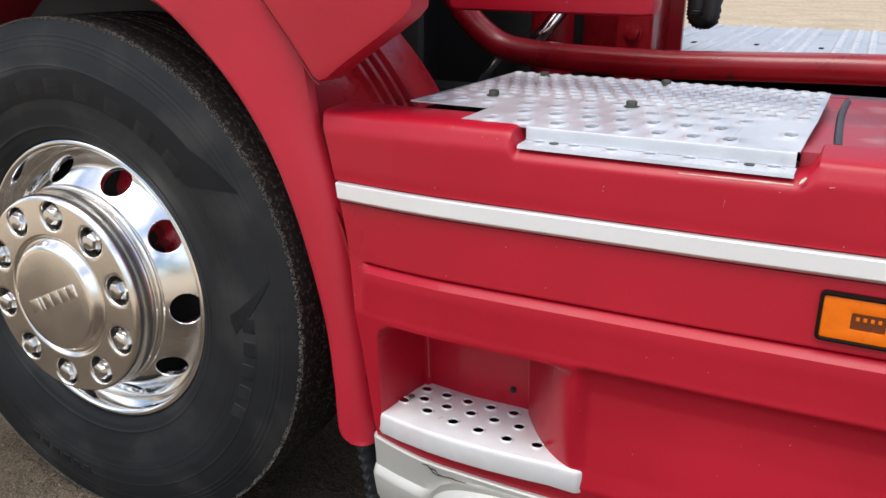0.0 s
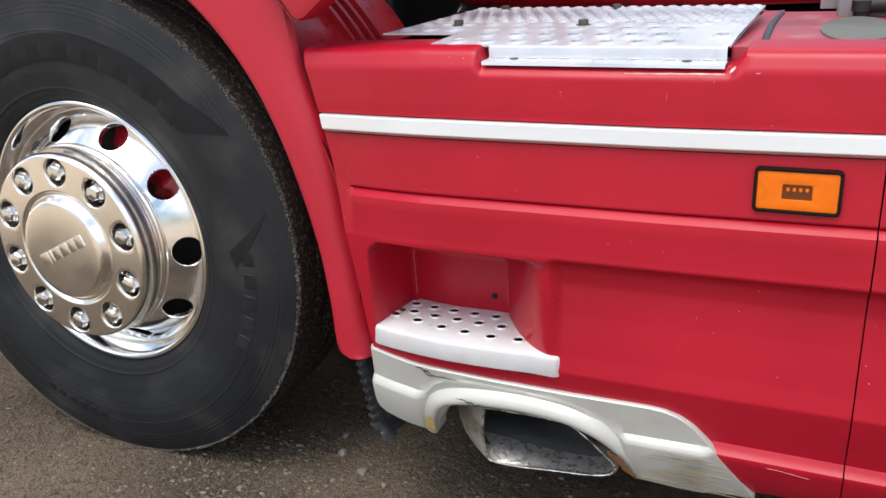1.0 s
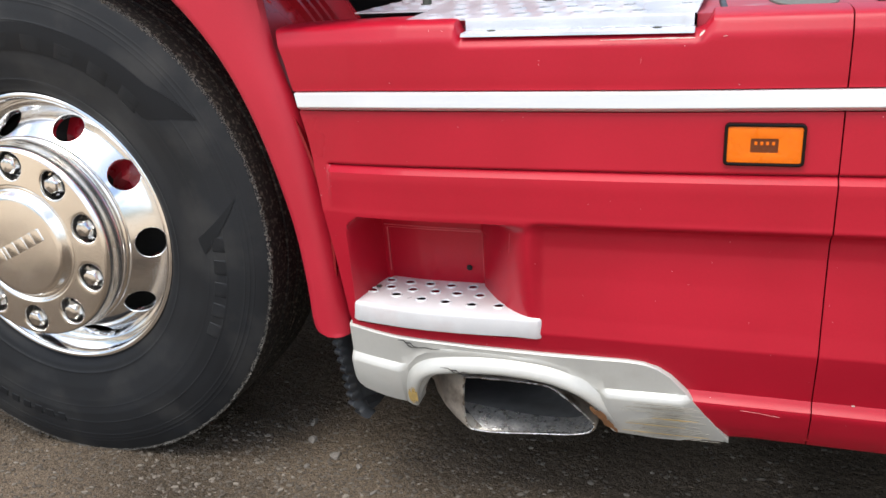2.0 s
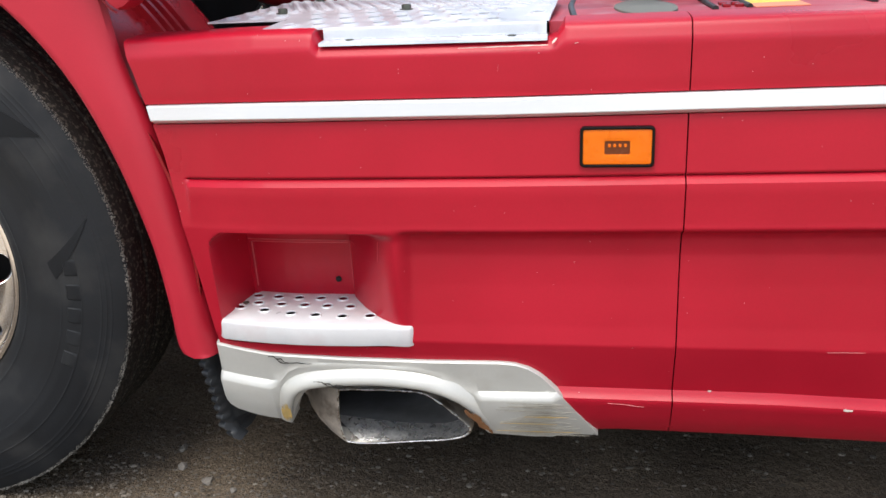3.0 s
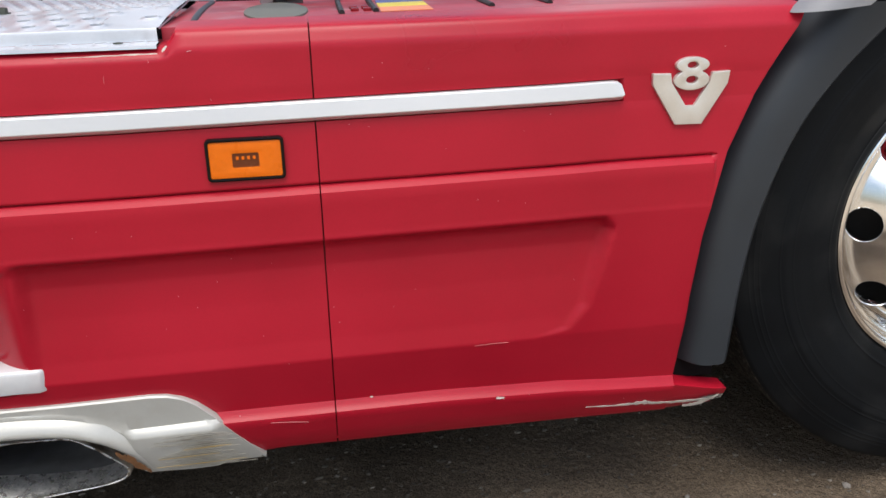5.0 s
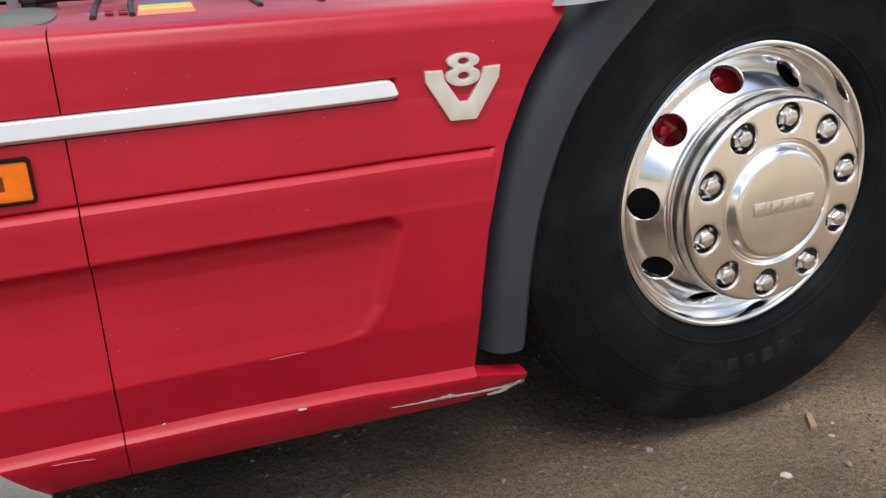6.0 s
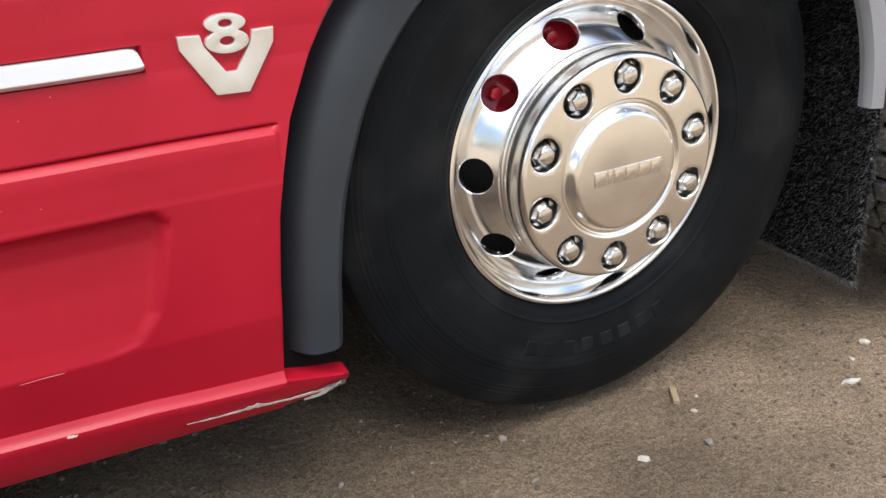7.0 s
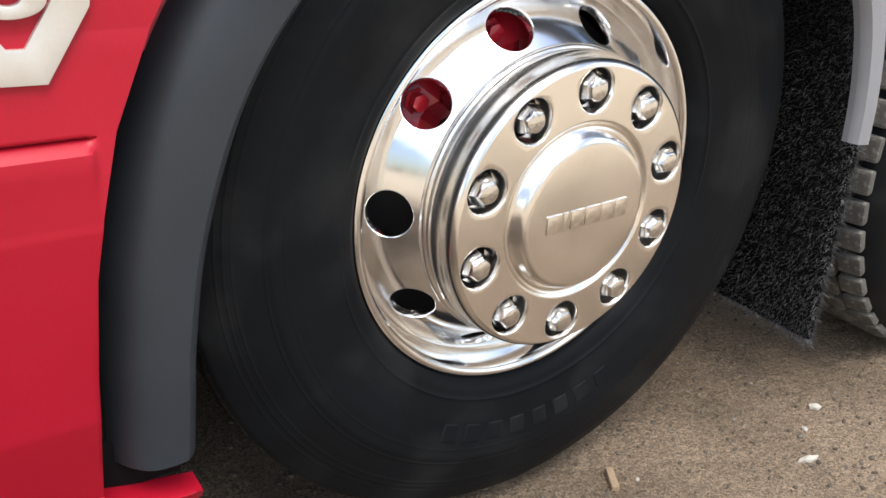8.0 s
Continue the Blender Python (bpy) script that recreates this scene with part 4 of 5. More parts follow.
def tread_profile(R, mid=-0.114):
    near = [(R - 0.002, 0.0075), (R - 0.0003, 0.003)]
    for a, b in ((-0.010, -0.050), (-0.060, -0.092), (-0.102, -0.110)):
        near += [(R - 0.010, a + 0.003), (R, a), (R + 0.001, (a + b) / 2), (R, b), (R - 0.010, b - 0.003)]
    near = near[:2] + near[3:]
    return near + [(r, 2 * mid - o) for r, o in reversed(near[:-1])]


def brand_blocks(parent, R, centre, start, end, count, r0, height, mat):
    """Raised plain bars on the sidewall where its maker's marks stand."""
    for k in range(count):
        a0 = radians(start + (end - start) * (k + 0.12) / count)
        a1 = radians(start + (end - start) * (k + 0.80) / count)
        bm = bmesh.new()
        loop_rows = []
        for r, up in ((r0, -0.0004), (r0 + 0.0025, 0.0013), (r0 + height / 2, 0.0015), (r0 + height - 0.0025, 0.0013), (r0 + height, -0.0004)):
            o = sidewall_out(r, R)
            loop_rows.append([(centre[0] + r * math.cos(a0 + (a1 - a0) * s), centre[1] - o - (up if 0 < s < 1 else -0.0004), centre[2] + r * math.sin(a0 + (a1 - a0) * s)) for s in (0, 0.08, 0.35, 0.65, 0.92, 1)])
        quads(bm, loop_rows)
        part("sidewall_mark", bm, mat, parent, sharp=25)


def true_cone(me):
    """Gives the disc the exact normals of its cone, so that it mirrors without ripples; the holes' edges keep their own."""
    me.update()
    given = []
    for v in me.vertices:
        r, o = math.hypot(v.co.x, v.co.z), -v.co.y
        s = (CONE[0][0] - r) / (CONE[0][0] - CONE[1][0])
        flat = CONE[0][1] + (CONE[1][1] - CONE[0][1]) * s + 0.002 * math.sin(math.pi * min(1.0, max(0.0, s)))
        if abs(o - flat) < 3e-4:
            do = CONE[1][1] - CONE[0][1] + 0.002 * math.pi * math.cos(math.pi * s)
            n = Vector((do, CONE[0][0] - CONE[1][0])).normalized()
            given.append(Vector((n.x * v.co.x / r, -n.y, n.x * v.co.z / r)))
        else:
            given.append(v.normal.copy())
    me.normals_split_custom_set_from_vertices(given)


def wheel(centre, R, spin, text_angle, label, fuzz, caliper, rubber):
    """Steel-capped wheel; centre is on the plane of the rim's edge."""
    c = Vector(centre)
    at = lambda bm: (bm.transform(Matrix.Translation(c)), bm)[1]
    bm = bmesh.new()
    lathe(bm, [(0.262, -0.17), (0.266, -0.10), (0.2690, -0.050), cone_pair(0.0), (0.2742, -0.0452), (0.2768, -0.041), (0.2792, -0.030), (0.2805, -0.012), (0.284, -0.002), (0.288, 0.0022), (0.2925, 0.0028), (0.2962, 0.0008), (0.2975, -0.004), (0.2965, -0.012), (0.29, -0.02)], 120)
    slant = 0.0905
    lathe(bm, [cone_pair(1.0), (0.2055, 0.022), (0.2045, 0.026)], 120)
    rim = part("wheel", at(bm), CHROME, truck, label, at=c, sharp=40)
    bm = bmesh.new()
    polar_cells(bm, 10, spin + math.pi / 10, lambda a, v, w: cone_point(a, v / slant, w), 0.238, 0.0, slant, slant * 0.50, [(0.0330, 0), (0.0322, -0.0005), (0.0314, -0.0025), (0.0310, -0.012)])
    disc = part("disc", at(bm), CHROME, rim, "polished aluminium disc with hand holes", at=c, sharp=180)
    true_cone(disc.data)
    # cap: stepped rings, flat face with ten nut openings, raised middle
    bm = bmesh.new()
    lathe(bm, [(0.212, 0.016), (0.213, 0.022), (0.2115, 0.026), (0.2085, 0.0275), (0.2085, 0.033), (0.2100, 0.036), (0.2085, 0.041), (0.2065, 0.0435), (0.2060, 0.060), (0.2052, 0.070), (0.2030, 0.0765), (0.1990, 0.0805), (0.1965, 0.0815)], 120)
    face = lambda a, v, w: ((v) * math.cos(a), -(0.0815 + w + 0.0015 * (0.1965 - v) / 0.07), (v) * math.sin(a))
    polar_cells(bm, 10, spin, face, 0.165, 0.128, 0.1965, 0.1655, [(0.0310, 0), (0.0300, -0.0005), (0.0290, -0.0022), (0.0284, -0.006), (0.0280, -0.030)])
    lathe(bm, [(0.128, 0.0830), (0.1255, 0.0826), (0.1225, 0.0795), (0.1195, 0.0770), (0.1165, 0.0772), (0.1135, 0.0800), (0.1085, 0.0895), (0.1055, 0.0935), (0.1020, 0.0955), (0.0960, 0.0962), (0.05, 0.0970), (0.0001, 0.0972)], 120)
    cap = part("hub_cap", at(bm), BRUSHED, rim, "satin stainless wheel cap", at=c, sharp=45)
    for k in range(10):
        a = spin + 2 * math.pi * k / 10
        nut = wheel_nut()
        nut.transform(Matrix.Rotation(0.35 * math.sin(7.3 * k + spin), 4, 'Y'))
        nut.transform(Matrix.Translation((0.1675 * math.cos(a), 0, 0.1675 * math.sin(a))))
        part("wheel_nut", at(nut), NUT, rim, "chromed hexagon nut cover", at=c, sharp=28)
    # maker's mark: a row of plain embossed bars
    for k, wd in enumerate((0.021, 0.023, 0.025, 0.023, 0.008, 0.025)):
        u = (-0.062, -0.038, -0.011, 0.016, 0.036, 0.056)[k]
        bm = bmesh.new()
        box(bm, (u - wd / 2, -0.0992, -0.0135), (u + wd / 2, -0.0955, 0.0135), 0.0016)
        bm.transform(Matrix.Rotation(-text_angle, 4, 'Y'))
        part("embossed_mark", at(bm), BRUSHED, rim, at=c)
    # drum behind the disc, dark and wide to paint shade into the hand holes
    bm = bmesh.new()
    lathe(bm, [(0.0001, -0.078), (0.20, -0.080), (0.252, -0.088), (0.256, -0.10), (0.256, -0.20), (0.0001, -0.20)], 64)
    part("brake_drum", at(bm), DARK, rim, "dark brake drum, widened to fill the hand holes with shade", at=c)
    bm = bmesh.new()
    rows = []
    for k in range(19):
        a = radians(caliper[0] + (caliper[1] - caliper[0]) * k / 18)
        bulge = (0.014 if k % 6 == 1 else 0.007) * (k % 3 == 1)
        rows.append([(r * math.cos(a), -o, r * math.sin(a)) for r, o in ((0.17, -0.092), (0.17, -0.060 + bulge), (0.205, -0.055 + bulge), (0.232, -0.064), (0.248, -0.075), (0.248, -0.11))])
    quads(bm, rows)
    part("brake_caliper", at(bm), RED_GLOSS, rim, "red painted brake caliper", at=c, thick=0.003, sharp=25)
    for turn, far in ((18, 0.226), (54, 0.222)):
        a = spin + radians(turn)
        bolt = bolt_head((0, 0, 0), 0.0125, 0.016)
        bolt.transform(Matrix.Translation((far * math.cos(a), 0.060, far * math.sin(a))) @ Matrix.Rotation(radians(90), 4, 'X'))
        part("caliper_bolt", at(bolt), RED_GLOSS, rim, "red painted bolt head", at=c)
    # tyre, pressed flat where it stands
    def standing(q):
        at(q)
        for v in q.verts:
            v.co.z = max(v.co.z, 0.001)
        return q

    q = lathe(bmesh.new(), sidewall_profile(R), 180)
    lathe(q, [(r, -0.228 - o) for r, o in sidewall_profile(R)[::4]], 90)
    part("tyre", standing(q), rubber, rim, "black rubber tyre sidewall with moulded marks", at=c, sharp=60)
    part("tread", standing(lathe(bmesh.new(), tread_profile(R), 180)), TREAD, rim, "dusty brown worn tread", at=c, sharp=40)
    # frayed shoulder: short rubber nibs along the tread's edge
    if fuzz:
        rnd = random.Random(11)
        bm = bmesh.new()
        for k in range(9000):
            a = 2 * math.pi * k / 9000 + rnd.uniform(-0.003, 0.003)
            r, o = R - rnd.uniform(0.000, 0.006), rnd.uniform(0.004, 0.013)
            s = rnd.uniform(0.0004, 0.0016) * (0.65 + 1.0 * abs(noise.noise(Vector((9 * math.cos(a), 9 * math.sin(a), 0))) + 0.5 * noise.noise(Vector((40 * a, 0, 1)))) )
            p = Vector((r * math.cos(a), -o, r * math.sin(a)))
            n = Vector((math.cos(a) * 0.6, -1.0, math.sin(a) * 0.6)).normalized()
            t = Vector((-math.sin(a), 0, math.cos(a)))
            b = n.cross(t)
            vs = [bm.verts.new(p + q + c) for q in (t * s * 1.4, b * s, -t * s * 1.4, -b * s, n * s * 1.2)]
            for i in range(4):
                bm.faces.new((vs[i], vs[(i + 1) % 4], vs[4]))
        tagged(part("shoulder_wear", bm, FRAY, rim, "frayed pale rubber on the tyre shoulder", at=c, merge=False), kind="stuff")
    return rim


def cone_pair(s):
    p = cone_point(0.0, s)
    return (p[0], -p[1])


FRONT, REAR = (-1.220, 1.213, 0.538), (1.505, 1.213, 0.556)
wheel_front = wheel(FRONT, 0.529, radians(86.5), radians(205), "polished aluminium steering wheel rim, ten hand holes", True, (5, 78), RUBBER_DUSTY)
wheel_rear = wheel(REAR, 0.514, radians(89), radians(182), "polished aluminium lift axle wheel rim, ten hand holes", False, (82, 160), RUBBER)


def sidewall_field(parent, R, centre, a0, a1, band, mat, label=""):
    """A smooth dark field moulded into the sidewall between two angles; band(s) gives its inner and outer radius along it."""
    rows = []
    n = max(6, int(abs(a1 - a0) / 1.5))
    for k in range(n + 1):
        a = radians(a0 + (a1 - a0) * k / n)
        r0, r1 = band(k / n)
        rows.append([(centre[0] + r * math.cos(a), centre[1] - sidewall_out(r, R) - 0.0007, centre[2] + r * math.sin(a)) for r in (r0 + (r1 - r0) * j / 8 for j in range(9))])
    bm = bmesh.new()
    quads(bm, rows)
    part("sidewall_field", bm, mat, parent, label, thick=0.0006)


sidewall_field(wheel_front, 0.529, FRONT, 120, 31, lambda s: (lerp(s, [0, 0.91, 1], [0.374, 0.398, 0.484]), lerp(s, [0, 0.85, 1], [0.428, 0.452, 0.488])), MARK, "dark smooth field round the maker's marks")
sidewall_field(wheel_front, 0.529, FRONT, 12, -2, lambda s: (lerp(s, [0, 0.68, 1], [0.485, 0.385, 0.398]), 0.487 - 0.088 * s), MARK_SOFT)
brand_blocks(wheel_front, 0.529, FRONT, 116, 40, 7, 0.388, 0.034, MARK_SOFT)
brand_blocks(wheel_front, 0.529, FRONT, 4, -28, 5, 0.415, 0.028, RUBBER_DUSTY)
brand_blocks(wheel_front, 0.529, FRONT, -95, -120, 6, 0.43, 0.024, MARK_SOFT)
brand_blocks(wheel_rear, 0.514, REAR, -116, -62, 8, 0.362, 0.030, RUBBER)

# ---- third axle: block tread tyre ----
THIRD = Vector((2.755, 1.128, 0.545))
bm = bmesh.new()
lathe(bm, [(0.262, -0.17), (0.268, -0.06), (0.2755, -0.052), (0.281, -0.01), (0.288, 0.002), (0.297, 0.0), (0.2975, -0.01), (0.29, -0.02)], 64)
lathe(bm, [(0.268, -0.06), (0.26, -0.09), (0.18, -0.14), (0.0001, -0.14)], 64)
bm.transform(Matrix.Translation(THIRD))
wheel_third = part("wheel", bm, CHROME, truck, "drive axle wheel with a block tread tyre", at=THIRD)
bm = bmesh.new()
lathe(bm, [(0.2955, -0.012), (0.312, 0.0135), (0.36, 0.027), (0.40, 0.0345), (0.44, 0.035), (0.49, 0.0225), (0.520, 0.006), (0.527, -0.004), (0.527, -0.22), (0.52, -0.235), (0.44, -0.262), (0.2955, -0.22)], 120)
bm.transform(Matrix.Translation(THIRD))
part("tyre", bm, RUBBER, wheel_third, "dusty block tread tyre", at=THIRD)
block_mesh = {}
for col, (o0, o1) in enumerate(((0.004, -0.046), (-0.054, -0.096), (-0.104, -0.146), (-0.154, -0.196))):
    q = bmesh.new()
    box(q, (0.520, -o0, -0.0245), (0.5445, -o1, 0.0245), 0.007)
    if col == 0:
        for v in q.verts:
            if v.co.y < -o0 + 0.012 and v.co.x > 0.53:
                v.co.x -= 0.006
    for f in q.faces:
        f.smooth = False
    me = bpy.data.meshes.new("tread_block")
    q.to_mesh(me)
    q.free()
    me.materials.append(BLOCK)
    block_mesh[col] = me
for col in range(4):
    for k in range(52):
        a = 2 * math.pi * (k + 0.5 * (col % 2)) / 52
        if not 1.6 < a < 4.6:
            continue
        ob = new("tread_block", block_mesh[col])
        ob.parent = wheel_third
        ob.matrix_basis = Matrix.Rotation(-a, 4, 'Y')

# ---- brush mud guard between the second and third axle ----
bm = bmesh.new()
box(bm, (2.170, 1.130, 0.16), (2.186, 1.55, 0.95), 0.003)
for v in bm.verts:
    if v.co.y < 1.2:
        v.co.y += 0.034 * max(0.0, v.co.z - 0.16)
guard = part("spray_guard", bm, PITCH, truck, "black bristle spray suppression flap")
rnd = random.Random(5)
vert, face = [], []
for k in range(22000):
    z = rnd.uniform(0.148, 0.93)
    edge = 1.128 + 0.034 * (z - 0.16)
    y = edge + 0.40 * rnd.random() ** 1.2
    x = 2.170
    if rnd.random() < 0.06:
        y, x = edge + 0.001, rnd.uniform(2.170, 2.186)
    if rnd.random() < 0.06:
        z, x = 0.165, rnd.uniform(2.165, 2.188)
    d = Vector((-1 if x == 2.170 else rnd.uniform(-0.3, 0.3), rnd.gauss(-0.2, 0.30) - (0.6 if y == edge + 0.001 else 0), rnd.gauss(-0.1, 0.32) - (0.9 if z == 0.165 else 0))).normalized() * rnd.uniform(0.007, 0.019)
    s = d.cross(Vector((rnd.random(), rnd.random(), rnd.random()))).normalized() * 0.0008
    i = len(vert)
    p = Vector((x, y, z))
    vert += [p - s, p + s, p + d]
    face.append((i, i + 1, i + 2))
me = bpy.data.meshes.new("bristles")
me.from_pydata([v - BASE for v in vert], [], face)
me.materials.append(BRISTLE)
hair = new("bristles", me)
hair.parent = guard
hair.location = BASE - world_place(guard)
tagged(hair, "short black plastic bristles", kind="stuff")


# ---- mudguards ----
def arch_panel(inner, outer, y, depth, lip, n=10, roll=0.03):
    """A curved guard: front face between two lines in (x, z), its inner edge rolled and carried back by depth."""
    a, b = curve_points([Vector((x, z)) for x, z in inner], n), curve_points([Vector((x, z)) for x, z in outer], n)
    rows = []
    for p, q in zip(a, b):
        d = (q - p).normalized()
        row = [(p.x, y + depth, p.y), (p.x, y + 0.02, p.y), (p.x + 0.001 * d.x, y + 0.008, p.y + 0.001 * d.y), (p.x + 0.006 * d.x, y + 0.001, p.y + 0.006 * d.y), (p.x + lip * d.x, y - 0.004, p.y + lip * d.y)]
        for k in range(1, 13):
            m = p + d * lip + (q - p - d * lip) * (k / 12)
            row.append((m.x, y - 0.004 + roll * (k / 12) ** 4, m.y))
        row.append((q.x + 0.004 * d.x, y + roll + 0.008, q.y + 0.004 * d.y))
        row.append((q.x + 0.003 * d.x, y + roll + 0.013, q.y + 0.003 * d.y))
        rows.append(row)
    bm = bmesh.new()
    quads(bm, rows)
    bm.faces.new([bm.verts.new(v) for v in rows[0]])
    return bm


inner = [(0.966, 0.358), (0.971, 0.360), (0.974, 0.366), (0.979, 0.43), (0.985, 0.505), (1.004, 0.620), (1.048, 0.750), (1.112, 0.850), (1.222, 0.964)]
outer = [(0.886, 0.358), (0.882, 0.360), (0.880, 0.366), (0.882, 0.43), (0.886, 0.505), (0.899, 0.620), (0.934, 0.750), (0.981, 0.850), (1.062, 0.964)]
part("mudguard", arch_panel(inner, [(x + 0.006, z) for x, z in outer], 1.132, 0.36, 0.012, roll=0.050), PLASTIC, truck, "dark grey plastic wheel arch edge")
RC = Vector((1.505, 0.55))
inner, outer = [], []
for k in range(25):
    a, b = radians(4.5 + (133 - 4.5) * k / 24), radians(3 + (141 - 3) * k / 24)
    r = lerp(k, [0, 4, 8, 24], [0.549, 0.547, 0.535, 0.567])
    inner.append((RC.x + r * math.cos(a), RC.y + r * math.sin(a)))
    outer.append((RC.x + (r + 0.074) * math.cos(b), RC.y + (r + 0.074) * math.sin(b)))
part("mudguard", arch_panel(inner, outer, 1.085, 0.010, 0.010, n=2), GREY, truck, "light grey mudguard over the lift axle wheel")
# added black shell that keeps the sun off the ground by the wheel
for mid, r, a0, a1, y0 in ((RC, 0.578, 42, 158, 1.145),):
    bm = bmesh.new()
    quads(bm, [[(mid.x + r * math.cos(radians(a0 + (a1 - a0) * k / 30)), y, mid.y + r * math.sin(radians(a0 + (a1 - a0) * k / 30))) for y in (y0 if a0 + (a1 - a0) * k / 30 < 128 else 1.26, 1.27, 1.5, 1.74)] for k in range(31)])
    part("mudguard_liner", bm, PITCH, truck, "black shell added under the rear mudguard to block sunlight", thick=0.004)
# black box puts the shade into the gap under the guard
bm = bmesh.new()
box(bm, (0.862, 1.165, 0.318), (0.962, 1.40, 0.385), 0.003)
part("guard_bracket", bm, PITCH, truck)
# black strip paints the shade deep in the front gap
bm = bmesh.new()
quads(bm, [[(lerp(z, LEFT_Z, LEFT_X) - 0.050, 1.205, z), (lerp(z, LEFT_Z, LEFT_X) + 0.012, 1.205, z)] for z in spaced(0.41, 0.93, 0.04)])
part("gap_seal", bm, PITCH, truck, "black strip standing in for shade in the gap beside the skirt", thick=0.004)

# black strip for the shade in the rear gap, between skirt and mudguard
bm = bmesh.new()
quads(bm, [[(lerp(z, RIGHT_Z, RIGHT_X) - 0.012, 1.178, z), (lerp(z, RIGHT_Z, RIGHT_X) + 0.040, 1.178, z)] for z in spaced(0.32, 0.96, 0.04)])
part("gap_seal", bm, PITCH, truck, "black strip standing in for shade in the gap beside the skirt", thick=0.004)

# front arch: red ring, rolled edge, ribbed inner shell
inner = [(-0.572, 0.386), (-0.590, 0.405), (-0.597, 0.50), (-0.614, 0.62), (-0.662, 0.785), (-0.727, 0.918), (-0.825, 1.030), (-0.955, 1.115), (-1.22, 1.165), (-1.48, 1.115), (-1.66, 0.98)]
outer = [(-0.524, 0.386), (-0.525, 0.405), (-0.536, 0.50), (-0.552, 0.62), (-0.583, 0.785), (-0.622, 0.918), (-0.648, 1.06), (-0.72, 1.22), (-1.22, 1.32), (-1.60, 1.22), (-1.82, 1.05)]
part("front_mudguard", arch_panel(inner, outer, 1.150, 0.30, 0.014, roll=0.020), RED_LIT, truck, "red plastic front wheel arch, lightened in colour for sunlight")
bm = bmesh.new()
rows = []
for a in range(-8, 97, 3):
    row = []
    for y, lift in [(1.165, 0), (1.30, 0.0), (1.40, 0)] + [(1.392 + 0.036 * k + d, h) for k in range(4) for d, h in ((0, 0), (0.005, 0.017), (0.016, 0.017), (0.021, 0.0))] + [(1.555, 0), (1.62, 0.0), (1.665, -0.004), (1.68, -0.03)]:
        r = 0.685 + lift
        row.append((FRONT[0] + r * math.cos(radians(a)), y, FRONT[2] + r * math.sin(radians(a))))
    rows.append(row)
quads(bm, rows)
part("arch_shell", bm, RED_DEEP, truck, "red ribbed inner wheel arch", thick=0.005, sharp=30)

# rubber flap below the arch
bm = bmesh.new()
rows = []
for k in range(97):
    z = 0.392 - 0.189 * k / 96
    x = lerp(z, [0.203, 0.212, 0.228, 0.289, 0.337, 0.392], [-0.514, -0.529, -0.540, -0.548, -0.558, -0.566])
    b = 0.0055 * max(0.0, math.sin(2 * math.pi * z / 0.0185)) ** 0.7
    w = lerp(z, [0.203, 0.235, 0.30, 0.392], [0.010, 0.040, 0.040, 0.040])
    rows.append([(x + 0.004, 1.225, z), (x - 0.4 * b, 1.196, z), (x + 0.002 - b, 1.186 - 0.6 * b, z), (x + 0.010 - 0.4 * b, 1.182 - b, z), (x + 0.0145, 1.185, z), (x + 0.0165, 1.196, z), (x + 0.5 * w, 1.205, z - 0.001), (x + w, 1.225, z), (x + 1.3 * w, 1.42, z + 0.01)])
quads(bm, rows)
part("mud_flap", bm, FLAP, truck, "black ribbed rubber mud flap", thick=0.004, sharp=50)

# ---- cab corner and chassis ----
CAB = [(-0.735, 1.175), (-0.690, 1.115), (-0.640, 1.055), (-0.604, 1.006), (-0.592, 0.998), (-0.578, 1.002), (-0.540, 1.030), (-0.480, 1.070), (-0.445, 1.095), (-0.432, 1.110), (-0.430, 1.140), (-0.430, 1.36), (-0.735, 1.36)]
part("cab_corner", plate([CAB], 0.05, lambda u, v, w: Vector((u, 1.185 - w, v)), 0.013), RED_LIT, truck, "red lower cab corner, lightened in colour for its sheen", sharp=50)
part("panel_seam", tube(bmesh.new(), [(u - 0.004, 1.146, v - 0.004) for u, v in CAB[:5]], 0.0016, 8), RED_DEEP, truck, "dark joint between cab and wheel arch")
bm = bmesh.new()
box(bm, (-2.75, 1.16, 1.36), (-0.74, 3.60, 3.60), 0.08)
part("cab", bm, RED, truck, "red painted cab body")
bm = bmesh.new()
box(bm, (-0.60, 1.585, 1.082), (-0.205, 1.66, 1.60), 0.02)
part("side_fairing", bm, RED, truck, "red side fairing behind the cab")

# bent red tube along the deck
path = curve_points([(-1.05, 1.93, 1.36), (-0.86, 1.93, 1.22), (-0.755, 1.93, 1.10), (-0.68, 1.93, 1.020), (-0.58, 1.93, 0.978), (-0.30, 1.93, 0.967), (-0.05, 1.93, 0.974), (0.20, 1.93, 0.981), (0.9, 1.93, 0.985)], 8)
part("guard_tube", tube(bmesh.new(), path, 0.030, 18), RED_DEEP, truck, "bent red painted steel tube")
# upright and bracket behind the tube
bm = bmesh.new()
tube(bm, [(-0.60, 2.2, 0.88), (-0.60, 2.2, 1.3)], 0.055, 18)
part("upright", bm, RED_DEEP, truck, "red painted round upright")
bm = bmesh.new()
box(bm, (-0.425, 2.17, 0.90), (-0.345, 2.20, 1.4), 0.004)
box(bm, (-0.350, 2.17, 0.90), (-0.338, 2.34, 1.4), 0.003)
box(bm, (-0.56, 2.33, 0.90), (-0.30, 2.35, 1.4), 0.003)
bracket = part("bracket", bm, RED_DEEP, truck, "red painted steel bracket")
